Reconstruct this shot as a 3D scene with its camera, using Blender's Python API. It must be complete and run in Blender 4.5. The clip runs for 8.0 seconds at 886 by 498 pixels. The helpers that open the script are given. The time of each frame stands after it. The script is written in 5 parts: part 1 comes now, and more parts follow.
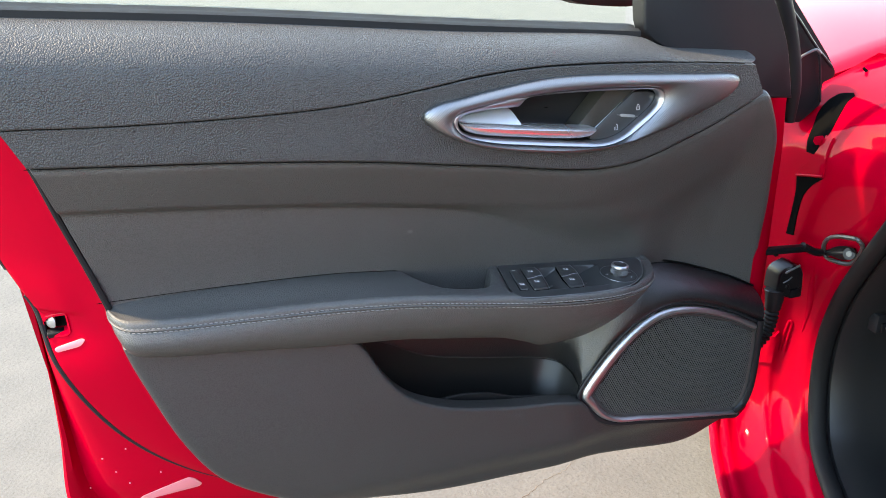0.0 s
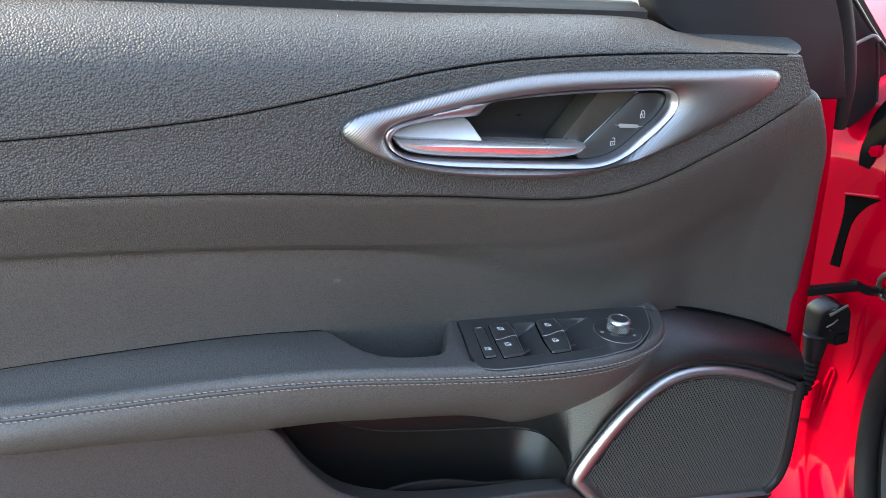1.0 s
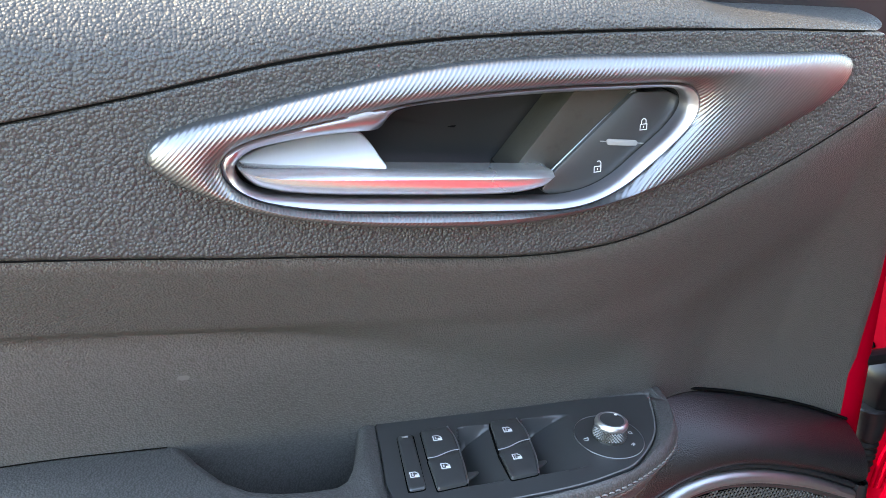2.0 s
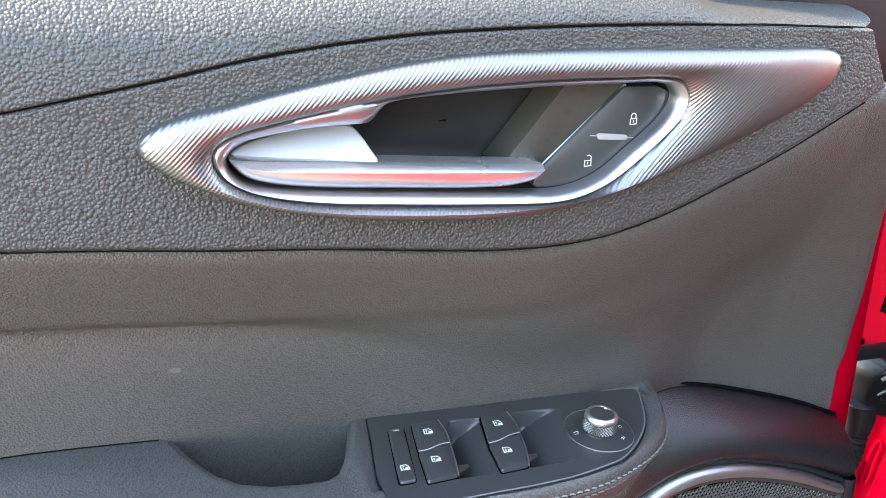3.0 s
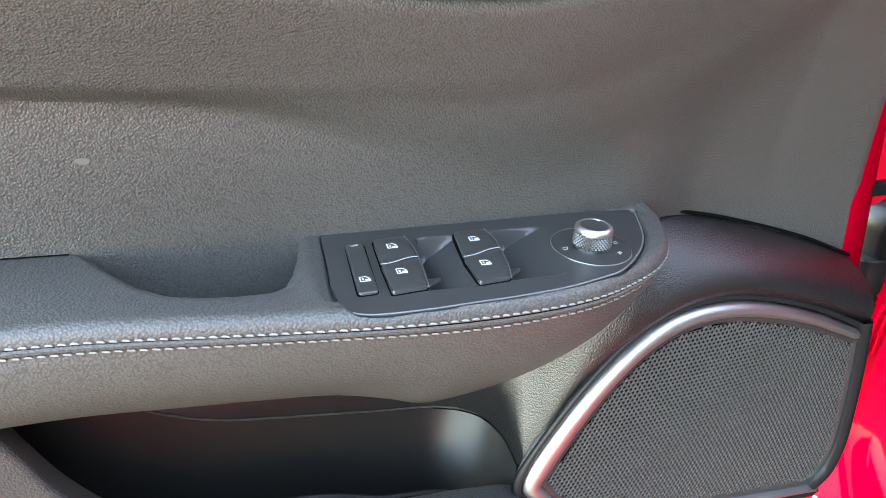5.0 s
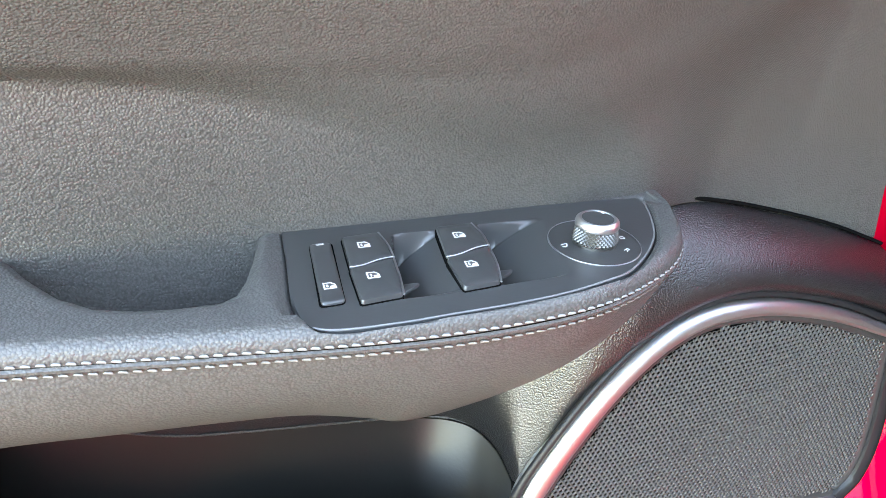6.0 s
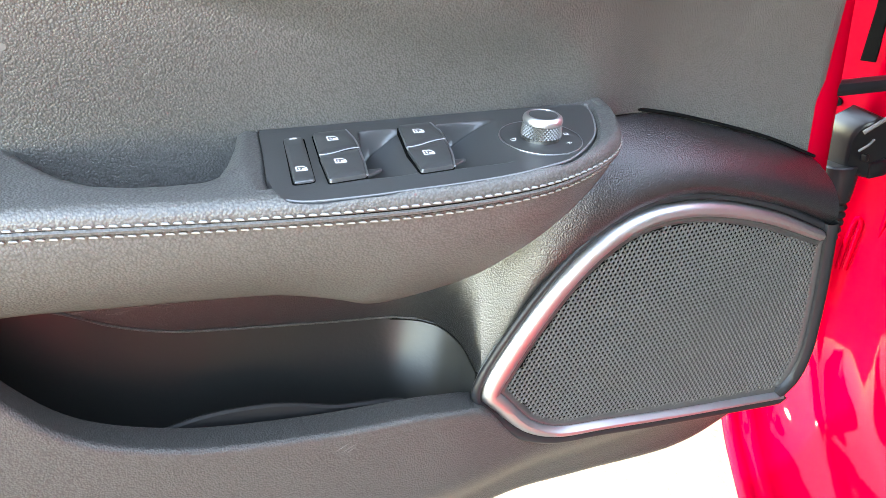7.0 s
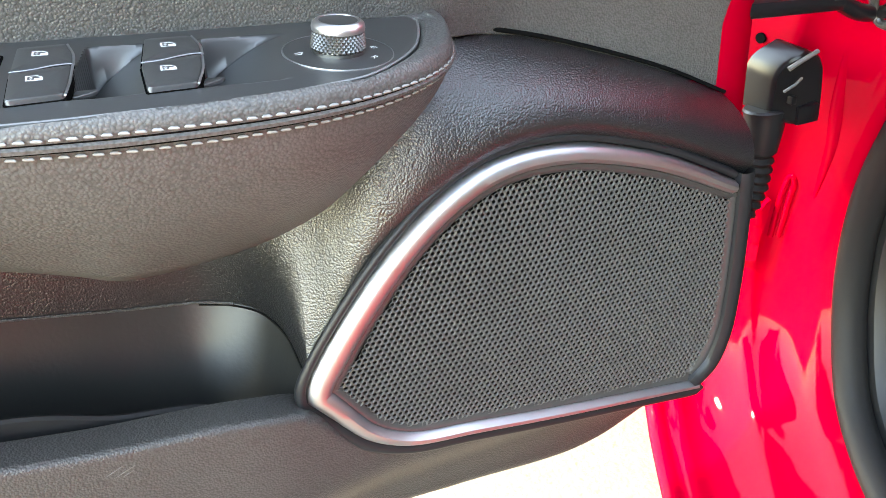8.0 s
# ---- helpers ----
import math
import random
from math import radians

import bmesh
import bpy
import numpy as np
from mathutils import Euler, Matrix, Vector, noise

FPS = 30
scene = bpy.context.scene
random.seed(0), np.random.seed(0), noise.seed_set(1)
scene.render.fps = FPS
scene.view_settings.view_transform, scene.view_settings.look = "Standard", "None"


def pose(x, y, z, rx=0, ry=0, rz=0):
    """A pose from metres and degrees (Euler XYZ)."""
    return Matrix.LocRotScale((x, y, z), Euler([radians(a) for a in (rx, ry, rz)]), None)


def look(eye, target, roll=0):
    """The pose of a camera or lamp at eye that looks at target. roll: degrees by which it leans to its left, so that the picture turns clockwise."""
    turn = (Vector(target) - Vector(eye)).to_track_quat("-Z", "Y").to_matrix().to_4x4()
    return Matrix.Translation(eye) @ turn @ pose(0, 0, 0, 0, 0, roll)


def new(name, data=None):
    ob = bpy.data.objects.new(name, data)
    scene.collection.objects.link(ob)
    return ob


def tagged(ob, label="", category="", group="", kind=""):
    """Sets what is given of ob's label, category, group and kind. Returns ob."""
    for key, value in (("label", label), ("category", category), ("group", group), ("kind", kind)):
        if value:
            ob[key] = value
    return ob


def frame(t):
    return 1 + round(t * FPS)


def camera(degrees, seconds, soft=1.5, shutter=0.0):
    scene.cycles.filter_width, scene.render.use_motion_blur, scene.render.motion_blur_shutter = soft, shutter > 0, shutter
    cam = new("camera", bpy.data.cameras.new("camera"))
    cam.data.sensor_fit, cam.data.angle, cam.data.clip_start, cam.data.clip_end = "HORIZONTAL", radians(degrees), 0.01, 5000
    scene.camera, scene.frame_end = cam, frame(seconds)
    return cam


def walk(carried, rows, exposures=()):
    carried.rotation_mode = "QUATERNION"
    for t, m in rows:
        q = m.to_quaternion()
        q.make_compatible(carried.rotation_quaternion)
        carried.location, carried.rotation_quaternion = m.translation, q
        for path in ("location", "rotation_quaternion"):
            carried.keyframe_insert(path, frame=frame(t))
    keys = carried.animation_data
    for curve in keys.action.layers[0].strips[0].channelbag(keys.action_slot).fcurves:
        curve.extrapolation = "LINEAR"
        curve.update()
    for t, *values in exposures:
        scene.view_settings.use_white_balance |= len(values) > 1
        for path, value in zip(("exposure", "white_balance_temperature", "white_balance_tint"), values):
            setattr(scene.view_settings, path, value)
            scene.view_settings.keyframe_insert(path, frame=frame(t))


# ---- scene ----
cam = camera(48.7, 8.0, soft=0.65)

PATH = [
    (0, (0.012, 0.019, 1.27), (0.638, 1.749, 0.486), -0.1),
    (0.5, (0.066, 0.111, 1.253), (0.675, 1.838, 0.449), -0.3),
    (1, (0.191, 0.296, 1.205), (0.786, 2.026, 0.396), -0.4),
    (1.5, (0.287, 0.443, 1.162), (0.87, 2.174, 0.349), -0.7),
    (2, (0.357, 0.573, 1.121), (0.947, 2.304, 0.312), -0.8),
    (3.5, (0.357, 0.559, 1.119), (0.972, 2.279, 0.304), -0.2),
    (4, (0.317, 0.487, 1.12), (0.948, 2.195, 0.291), -0.1),
    (4.5, (0.318, 0.514, 1.055), (0.949, 2.202, 0.187), -0.3),
    (5, (0.377, 0.616, 0.979), (1.018, 2.29, 0.091), -1.0),
    (6.5, (0.419, 0.687, 0.951), (1.039, 2.33, -0.007), -1.7),
    (7, (0.402, 0.605, 0.936), (1.041, 2.235, -0.031), -2.0),
    (7.5, (0.45, 0.609, 0.901), (1.113, 2.222, -0.078), -2.2),
    (8, (0.53, 0.682, 0.841), (1.224, 2.286, -0.131), -2.7),
]
EXPOSURES = [(0.0, 2.42, 9100, 8), (2.0, 3.05, 9500, 8), (3.5, 3.5, 10100, 8), (5.0, 3.68, 10600, 8), (6.5, 4.25, 10700, 8), (8.0, 3.95, 12000, 8)]
walk(cam, [(t, look(eye, target, roll)) for t, eye, target, roll in PATH], EXPOSURES)

# ---- light: open sky with a veiled sun beyond the open door ----
SUN_TURN, SUN_HEIGHT = radians(294), radians(50)
world = bpy.data.worlds.new("world")
scene.world = world
world.use_nodes = True
wn = world.node_tree
sky = wn.nodes.new("ShaderNodeTexSky")
sky.sky_type, sky.sun_disc = "NISHITA", False
sky.sun_elevation, sky.sun_rotation = SUN_HEIGHT, SUN_TURN
sky.dust_density, sky.ozone_density = 0.1, 3.0
wn.links.new(sky.outputs[0], wn.nodes["Background"].inputs[0])
wn.nodes["Background"].inputs[1].default_value = 0.36
sun = new("sun", bpy.data.lights.new("sun", "SUN"))
sun.data.energy, sun.data.angle, sun.data.color = 2.5, radians(4), (1.0, 0.89, 0.75)
SUN_WAY = Vector((math.sin(SUN_TURN) * math.cos(SUN_HEIGHT), math.cos(SUN_TURN) * math.cos(SUN_HEIGHT), math.sin(SUN_HEIGHT)))
sun.matrix_world = look(SUN_WAY * 10, (0, 0, 0))


# ---- materials ----
def material(name, colour, rough, metal=0.0, grain=0.0, size=0.002, relief=0.0003, stain=0.12, coat=0.0, specular=0.4, kind="noise", bands=0.0, fleck=0.0):
    """A painted, moulded or woven surface: fine relief of that size in metres, and broad stains in colour and gloss."""
    mat = bpy.data.materials.new(name)
    mat.use_nodes = True
    nt = mat.node_tree
    b = nt.nodes["Principled BSDF"]
    b.inputs["Metallic"].default_value = metal
    b.inputs["Specular IOR Level"].default_value = specular
    b.inputs["Coat Weight"].default_value = coat
    b.inputs["Coat Roughness"].default_value = 0.03
    co = nt.nodes.new("ShaderNodeTexCoord")
    big = nt.nodes.new("ShaderNodeTexNoise")
    big.inputs["Scale"].default_value = 7.0
    big.inputs["Detail"].default_value = 5.0
    nt.links.new(co.outputs["Object"], big.inputs["Vector"])
    fine = nt.nodes.new("ShaderNodeTexNoise")
    fine.inputs["Scale"].default_value = 0.35 / size
    fine.inputs["Detail"].default_value = 3.0
    nt.links.new(co.outputs["Object"], fine.inputs["Vector"])
    mix = nt.nodes.new("ShaderNodeMix")
    mix.data_type = "RGBA"
    mix.inputs[6].default_value = (*[c * (1 - stain) for c in colour], 1)
    mix.inputs[7].default_value = (*[min(1, c * (1 + stain)) for c in colour], 1)
    add = nt.nodes.new("ShaderNodeMath")
    add.operation = "MULTIPLY_ADD"
    add.inputs[1].default_value = 0.4
    nt.links.new(fine.outputs[0], add.inputs[0])
    half = nt.nodes.new("ShaderNodeMath")
    half.operation = "MULTIPLY"
    half.inputs[1].default_value = 0.6
    nt.links.new(big.outputs[0], half.inputs[0])
    nt.links.new(half.outputs[0], add.inputs[2])
    nt.links.new(add.outputs[0], mix.inputs[0])
    nt.links.new(mix.outputs[2], b.inputs["Base Color"])
    if fleck:
        grit = nt.nodes.new("ShaderNodeTexNoise")
        grit.inputs["Scale"].default_value = 160.0
        grit.inputs["Detail"].default_value = 2.0
        nt.links.new(co.outputs["Object"], grit.inputs["Vector"])
        level = nt.nodes.new("ShaderNodeMapRange")
        level.inputs["From Min"].default_value, level.inputs["From Max"].default_value = 0.56, 0.72
        level.inputs["To Max"].default_value = fleck
        nt.links.new(grit.outputs[0], level.inputs["Value"])
        dark = nt.nodes.new("ShaderNodeMix")
        dark.data_type = "RGBA"
        dark.inputs[7].default_value = (*[c * 0.4 for c in colour], 1)
        nt.links.new(level.outputs[0], dark.inputs[0])
        nt.links.new(mix.outputs[2], dark.inputs[6])
        nt.links.new(dark.outputs[2], b.inputs["Base Color"])
    gloss = nt.nodes.new("ShaderNodeMapRange")
    gloss.inputs["To Min"].default_value = max(0.02, rough - 0.08 * (rough > 0.2))
    gloss.inputs["To Max"].default_value = rough + 0.08 * (rough > 0.2)
    nt.links.new(big.outputs[0], gloss.inputs["Value"])
    nt.links.new(gloss.outputs[0], b.inputs["Roughness"])
    if grain:
        if kind == "leather":
            warp = nt.nodes.new("ShaderNodeVectorMath")
            warp.operation = "MULTIPLY_ADD"
            nt.links.new(fine.outputs["Color"], warp.inputs[0])
            warp.inputs[1].default_value = (size * 0.6,) * 3
            nt.links.new(co.outputs["Object"], warp.inputs[2])
            tex = nt.nodes.new("ShaderNodeTexVoronoi")
            tex.feature = "SMOOTH_F1"
            tex.inputs["Smoothness"].default_value = 0.22
            tex.inputs["Scale"].default_value = 1.0 / size
            nt.links.new(warp.outputs[0], tex.inputs["Vector"])
            pebble = nt.nodes.new("ShaderNodeMath")
            pebble.operation = "MULTIPLY"
            pebble.inputs[1].default_value = -1.0
            nt.links.new(tex.outputs["Distance"], pebble.inputs[0])
            crease = nt.nodes.new("ShaderNodeMath")
            crease.operation = "MULTIPLY_ADD"
            crease.inputs[1].default_value = 0.36
            nt.links.new(fine.outputs[0], crease.inputs[0])
            nt.links.new(pebble.outputs[0], crease.inputs[2])
            out = crease.outputs[0]
            # the shade in the creases between the pebbles is put into the colour
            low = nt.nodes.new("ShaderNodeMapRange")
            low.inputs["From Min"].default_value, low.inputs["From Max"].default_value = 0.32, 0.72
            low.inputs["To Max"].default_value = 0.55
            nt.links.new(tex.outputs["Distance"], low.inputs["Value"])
            crease_shade = nt.nodes.new("ShaderNodeMix")
            crease_shade.data_type = "RGBA"
            crease_shade.inputs[7].default_value = (*[c * 0.3 for c in colour], 1)
            nt.links.new(low.outputs[0], crease_shade.inputs[0])
            nt.links.new(mix.outputs[2], crease_shade.inputs[6])
            nt.links.new(crease_shade.outputs[2], b.inputs["Base Color"])
        else:
            out = fine.outputs[0]
        bump = nt.nodes.new("ShaderNodeBump")
        bump.inputs["Strength"].default_value = grain
        bump.inputs["Distance"].default_value = relief
        nt.links.new(out, bump.inputs["Height"])
        nt.links.new(bump.outputs[0], b.inputs["Normal"])
    if bands:
        turn = nt.nodes.new("ShaderNodeMapping")
        turn.inputs["Rotation"].default_value = (0, radians(-47), 0)
        nt.links.new(co.outputs["Object"], turn.inputs["Vector"])
        wave = nt.nodes.new("ShaderNodeTexWave")
        wave.bands_direction = "X"
        wave.inputs["Scale"].default_value = 0.314 / bands
        nt.links.new(turn.outputs[0], wave.inputs["Vector"])
        bump = nt.nodes.new("ShaderNodeBump")
        bump.inputs["Strength"].default_value = 1.0
        bump.inputs["Distance"].default_value = 0.00019
        nt.links.new(wave.outputs[0], bump.inputs["Height"])
        nt.links.new(bump.outputs[0], b.inputs["Normal"])
    return mat


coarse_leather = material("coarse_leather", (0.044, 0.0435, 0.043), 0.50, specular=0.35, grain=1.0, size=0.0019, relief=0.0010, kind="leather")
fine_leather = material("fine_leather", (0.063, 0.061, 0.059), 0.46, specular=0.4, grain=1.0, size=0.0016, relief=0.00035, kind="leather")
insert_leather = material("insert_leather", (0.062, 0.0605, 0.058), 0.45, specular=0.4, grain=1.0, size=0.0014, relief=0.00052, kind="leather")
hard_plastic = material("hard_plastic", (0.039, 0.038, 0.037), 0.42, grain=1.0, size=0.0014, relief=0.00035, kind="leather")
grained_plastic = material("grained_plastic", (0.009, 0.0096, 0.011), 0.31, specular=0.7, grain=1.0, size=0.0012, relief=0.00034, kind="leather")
smooth_plastic = material("smooth_plastic", (0.010, 0.0105, 0.012), 0.42, specular=0.22, grain=0.3, size=0.0006, relief=0.0001)
switch_plastic = material("switch_plastic", (0.026, 0.027, 0.028), 0.33, specular=0.6, grain=0.2, size=0.0005, relief=0.0001)
pocket_plastic = material("pocket_plastic", (0.005, 0.0054, 0.0052), 0.38, specular=0.32, grain=0.5, size=0.001, relief=0.0002)
grille_plastic = material("grille_plastic", (0.042, 0.042, 0.042), 0.34, grain=0.2, size=0.0005, relief=0.0001)
brushed_black = material("edge_grey", (0.10, 0.10, 0.10), 0.4)
rubber = material("rubber", (0.011, 0.011, 0.0115), 0.6, specular=0.12, grain=0.4, size=0.001, relief=0.0002)
gloss_black = material("gloss_black", (0.006, 0.006, 0.007), 0.30, specular=0.25)
knurled = material("knurled_metal", (0.115, 0.113, 0.110), 0.36, metal=0.9)
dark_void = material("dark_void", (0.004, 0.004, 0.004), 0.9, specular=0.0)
brushed = material("satin_metal", (0.40, 0.40, 0.415), 0.42, metal=1.0, stain=0.04)
ribbed = material("ribbed_metal", (0.20, 0.202, 0.206), 0.42, metal=1.0, stain=0.05, bands=0.0020)
silver = material("silver_satin", (0.50, 0.53, 0.57), 0.40, metal=0.6, stain=0.04)
lever_metal = material("lever_metal", (0.74, 0.74, 0.75), 0.26, metal=0.92, stain=0.04)
chrome = material("bright_metal", (0.37, 0.36, 0.38), 0.36, metal=1.0, stain=0.03)
bar_grey = material("speckled_grey", (0.030, 0.028, 0.024), 0.48, grain=0.6, size=0.0008, relief=0.0002, fleck=0.3)
cup_plastic = material("cup_plastic", (0.012, 0.012, 0.0125), 0.45, specular=0.25, grain=0.3, size=0.0006, relief=0.0001)
dark_metal = material("dark_metal", (0.10, 0.098, 0.094), 0.42, metal=0.8, grain=0.4, size=0.0008, relief=0.0002)
red_paint = material("red_paint", (0.30, 0.0008, 0.011), 0.45, coat=0.11, stain=0.04, specular=0.0)
outer_paint = material("polished_red_paint", (0.305, 0.0008, 0.012), 0.45, coat=0.26, stain=0.04, specular=0.0)
thread = material("pale_thread", (0.155, 0.152, 0.147), 0.7, grain=0.5, size=0.0005, relief=0.0002)
white_print = material("white_print", (0.52, 0.52, 0.52), 0.5, stain=0.05)
grey_print = material("grey_print", (0.2, 0.2, 0.2), 0.5, stain=0.05)
scuff_grey = material("scuff_grey", (0.088, 0.086, 0.082), 0.6)
pink_print = material("pink_sticker", (0.52, 0.15, 0.175), 0.45, stain=0.05)
concrete = material("concrete", (0.088, 0.081, 0.070), 0.85, grain=1.0, size=0.003, relief=0.002, stain=0.5, fleck=0.45)


# ---- building helpers ----
def curve(points, n, closed=False):
    """A smooth line through the points, in n even steps."""
    p = np.array(points, float)
    p = np.vstack([p[-1], p, p[0], p[1]]) if closed else np.vstack([2 * p[0] - p[1], p, 2 * p[-1] - p[-2]])
    out = []
    for a, b, c, d in zip(p, p[1:], p[2:], p[3:]):
        k = np.maximum(np.array([np.linalg.norm(b - a), np.linalg.norm(c - b), np.linalg.norm(d - c)]) ** 0.5, 1e-6)
        m1 = (c - b) + k[1] * ((b - a) / k[0] - (c - a) / (k[0] + k[1]))
        m2 = (c - b) + k[1] * ((d - c) / k[2] - (d - b) / (k[1] + k[2]))
        for s in np.linspace(0, 1, 24, endpoint=False):
            out.append((2 * s**3 - 3 * s**2 + 1) * b + (s**3 - 2 * s**2 + s) * m1 + (3 * s**2 - 2 * s**3) * c + (s**3 - s**2) * m2)
    out.append(p[-2])
    out = np.array(out)
    far = np.r_[0, np.cumsum(np.linalg.norm(np.diff(out, axis=0), axis=1))]
    want = np.linspace(0, far[-1], n + closed)[: n]
    return np.stack([np.interp(want, far, out[:, i]) for i in range(out.shape[1])], 1)


def height(points):
    """A smooth function z(x) through the points."""
    c = curve(points, 400)
    return lambda x: float(np.interp(x, c[:, 0], c[:, 1]))


def smooth(a, b, x):
    s = min(1.0, max(0.0, (x - a) / (b - a)))
    return s * s * (3 - 2 * s)


def loft(rows, closed=False, cap=False):
    """A mesh over rows of points; closed: each row is a ring."""
    rows = [np.array(r, float) for r in rows]
    n = len(rows[0])
    verts = [tuple(v) for r in rows for v in r]
    faces = [(i * n + j, i * n + (j + 1) % n, (i + 1) * n + (j + 1) % n, (i + 1) * n + j) for i in range(len(rows) - 1) for j in range(n if closed else n - 1)]
    if cap:
        faces += [tuple(range(n))[::-1], tuple((len(rows) - 1) * n + j for j in range(n))]
    mesh = bpy.data.meshes.new("mesh")
    mesh.from_pydata(verts, [], faces)
    bm = bmesh.new()
    bm.from_mesh(mesh)
    bpy.data.meshes.remove(mesh)
    bmesh.ops.remove_doubles(bm, verts=bm.verts, dist=1e-6)
    bmesh.ops.recalc_face_normals(bm, faces=bm.faces)
    return bm


def part(name, bm, mat, parent=None, label="", sharp=40):
    """One mesh object, under a thing or a part."""
    mesh = bpy.data.meshes.new(name)
    for f in bm.faces:
        f.smooth = True
    for e in bm.edges:
        if len(e.link_faces) == 2 and e.calc_face_angle(0) > radians(sharp):
            e.smooth = False
    bm.to_mesh(mesh)
    bm.free()
    mesh.materials.append(mat)
    ob = new(name, mesh)
    if parent:
        ob.parent = parent
    return tagged(ob, label)


def share(name, mesh, m, parent, label=""):
    ob = new(name, mesh)
    ob.parent = parent
    ob.matrix_basis = m
    return tagged(ob, label)


def tube(path, radius, sides=10, closed=False, cap=True):
    """A round bar along a path; radius: one number or one for each point."""
    p = np.array(path, float)
    rows, up = [], np.array([0.13, 0.31, 0.94])
    for i in range(len(p)):
        a, b = (p[i - 1], p[(i + 1) % len(p)]) if closed else (p[max(i - 1, 0)], p[min(i + 1, len(p) - 1)])
        t = (b - a) / max(np.linalg.norm(b - a), 1e-9)
        s = np.cross(t, up)
        s /= np.linalg.norm(s)
        w = np.cross(s, t)
        r = radius if np.isscalar(radius) else radius[i]
        rows.append([p[i] + r * (math.cos(k) * s + math.sin(k) * w) for k in np.linspace(0, 2 * math.pi, sides, endpoint=False)])
    if closed:
        rows.append(rows[0])
    return loft(rows, closed=True, cap=cap and not closed)


def block(lo, hi, bevel=0.002, segments=2):
    bm = bmesh.new()
    bmesh.ops.create_cube(bm, size=1)
    for v in bm.verts:
        v.co = [(a + b) / 2 + c * (b - a) for a, b, c in zip(lo, hi, v.co)]
    if bevel:
        bmesh.ops.bevel(bm, geom=bm.edges[:], offset=bevel, segments=segments, affect="EDGES", profile=0.5)
    return bm


def plate(outline, place, thick, bevel=0.0):
    """A plate with that outline of (a, b); place(a, b, depth) gives the point, depth running from 0 at the face to thick."""
    c = np.array(outline, float)
    mid = c.mean(0)
    rows = []
    for s, d in ((1, thick), (1, bevel), (1 - 0.3 * bevel / max(np.abs(c - mid).max(), 1e-4), bevel * 0.3), (1 - bevel / max(np.abs(c - mid).max(), 1e-4), 0)):
        rows.append([place(*(mid + (q - mid) * s), d) for q in c])
    return loft(rows, closed=True, cap=True)


def band(top, bottom, n, m, depth, roll=(0.004, 0.004, 0.006, 0.006), back=0.02, bulge=0.0, gap=0.0006):
    """A panel between two lines of n points (x, z), lying at y = depth(x, z, u, v), its four edges (top, bottom, left, right) rolled back."""
    rows = []
    edge = 0.5 - 0.5 * np.cos(np.linspace(0, math.pi, m))
    vs = np.r_[0.0, 0.0, edge[1:-1], 1.0, 1.0]

    def fall(e, r):
        return 0.0 if e >= r or r <= 0 else r - math.sqrt(max(r * r - (r - e) ** 2, 0.0))

    far = np.r_[0, np.cumsum(np.linalg.norm(np.diff((top + bottom) / 2, axis=0), axis=1))]
    for k, v in enumerate(vs):
        row = []
        for j in range(n):
            long = max(np.linalg.norm(bottom[j] - top[j]), 1e-6)
            inset = min(gap / long, 0.4)
            p = top[j] + (bottom[j] - top[j]) * (inset + v * (1 - 2 * inset))
            x, z = p
            x += bulge * math.sin(math.pi * v) * (j / (n - 1)) ** 8
            y = depth(x, z, j / (n - 1), v)
            y += fall(v * long, roll[0]) + fall((1 - v) * long, roll[1]) + fall(far[j], roll[2]) + fall(far[-1] - far[j], roll[3])
            if k in (0, len(vs) - 1) or j in (0, n - 1):
                y += back
            row.append((x, y, z))
        rows.append(row)
    return loft(rows)


def shifted(points, w, inside=1):
    """A closed outline of (a, b) moved inwards by w (a number, or one for each point)."""
    p = np.array(points, float)
    t = np.roll(p, -1, 0) - np.roll(p, 1, 0)
    t /= np.linalg.norm(t, axis=1)[:, None]
    n = np.stack([-t[:, 1], t[:, 0]], 1)
    area = 0.5 * np.sum(p[:, 0] * np.roll(p[:, 1], -1) - p[:, 1] * np.roll(p[:, 0], -1))
    n *= np.sign(area)
    return p + n * (np.array(w)[..., None] if np.ndim(w) else w)


def within(p, poly):
    x, z = p
    a, b = poly, np.roll(poly, -1, 0)
    hit = ((a[:, 1] > z) != (b[:, 1] > z)) & (x < (b[:, 0] - a[:, 0]) * (z - a[:, 1]) / (b[:, 1] - a[:, 1] + 1e-12) + a[:, 0])
    return hit.sum() % 2 == 1


def rounded(corners, r, n=5):
    """The corners of an outline, rounded off."""
    c = np.array(corners, float)
    out = []
    for k in range(len(c)):
        p, a, b = c[k], c[k - 1], c[(k + 1) % len(c)]
        u, v = (a - p) / np.linalg.norm(a - p), (b - p) / np.linalg.norm(b - p)
        rr = min(r, 0.45 * np.linalg.norm(a - p), 0.45 * np.linalg.norm(b - p))
        for s in np.linspace(0, 1, n):
            out.append((1 - s) ** 2 * (p + u * rr) + 2 * s * (1 - s) * p + s * s * (p + v * rr))
    return np.array(out)


def thing(name, label, category, at=(0, 0, 0)):
    ob = new(name)
    ob.location = at
    return tagged(ob, label, category)


# ---- ground ----
def ground_sheet():
    xs = np.r_[-3000, -300, -40, np.linspace(-8, 10, 60), 40, 300, 3000]
    ys = np.r_[-3000, -300, -40, np.linspace(-6, 12, 60), 40, 300, 3000]
    rows = [[(x, y, 0.004 * noise.noise((x * 0.5, y * 0.5, 0)) if abs(x) < 12 and abs(y) < 13 else 0) for x in xs] for y in ys]
    return loft(rows)


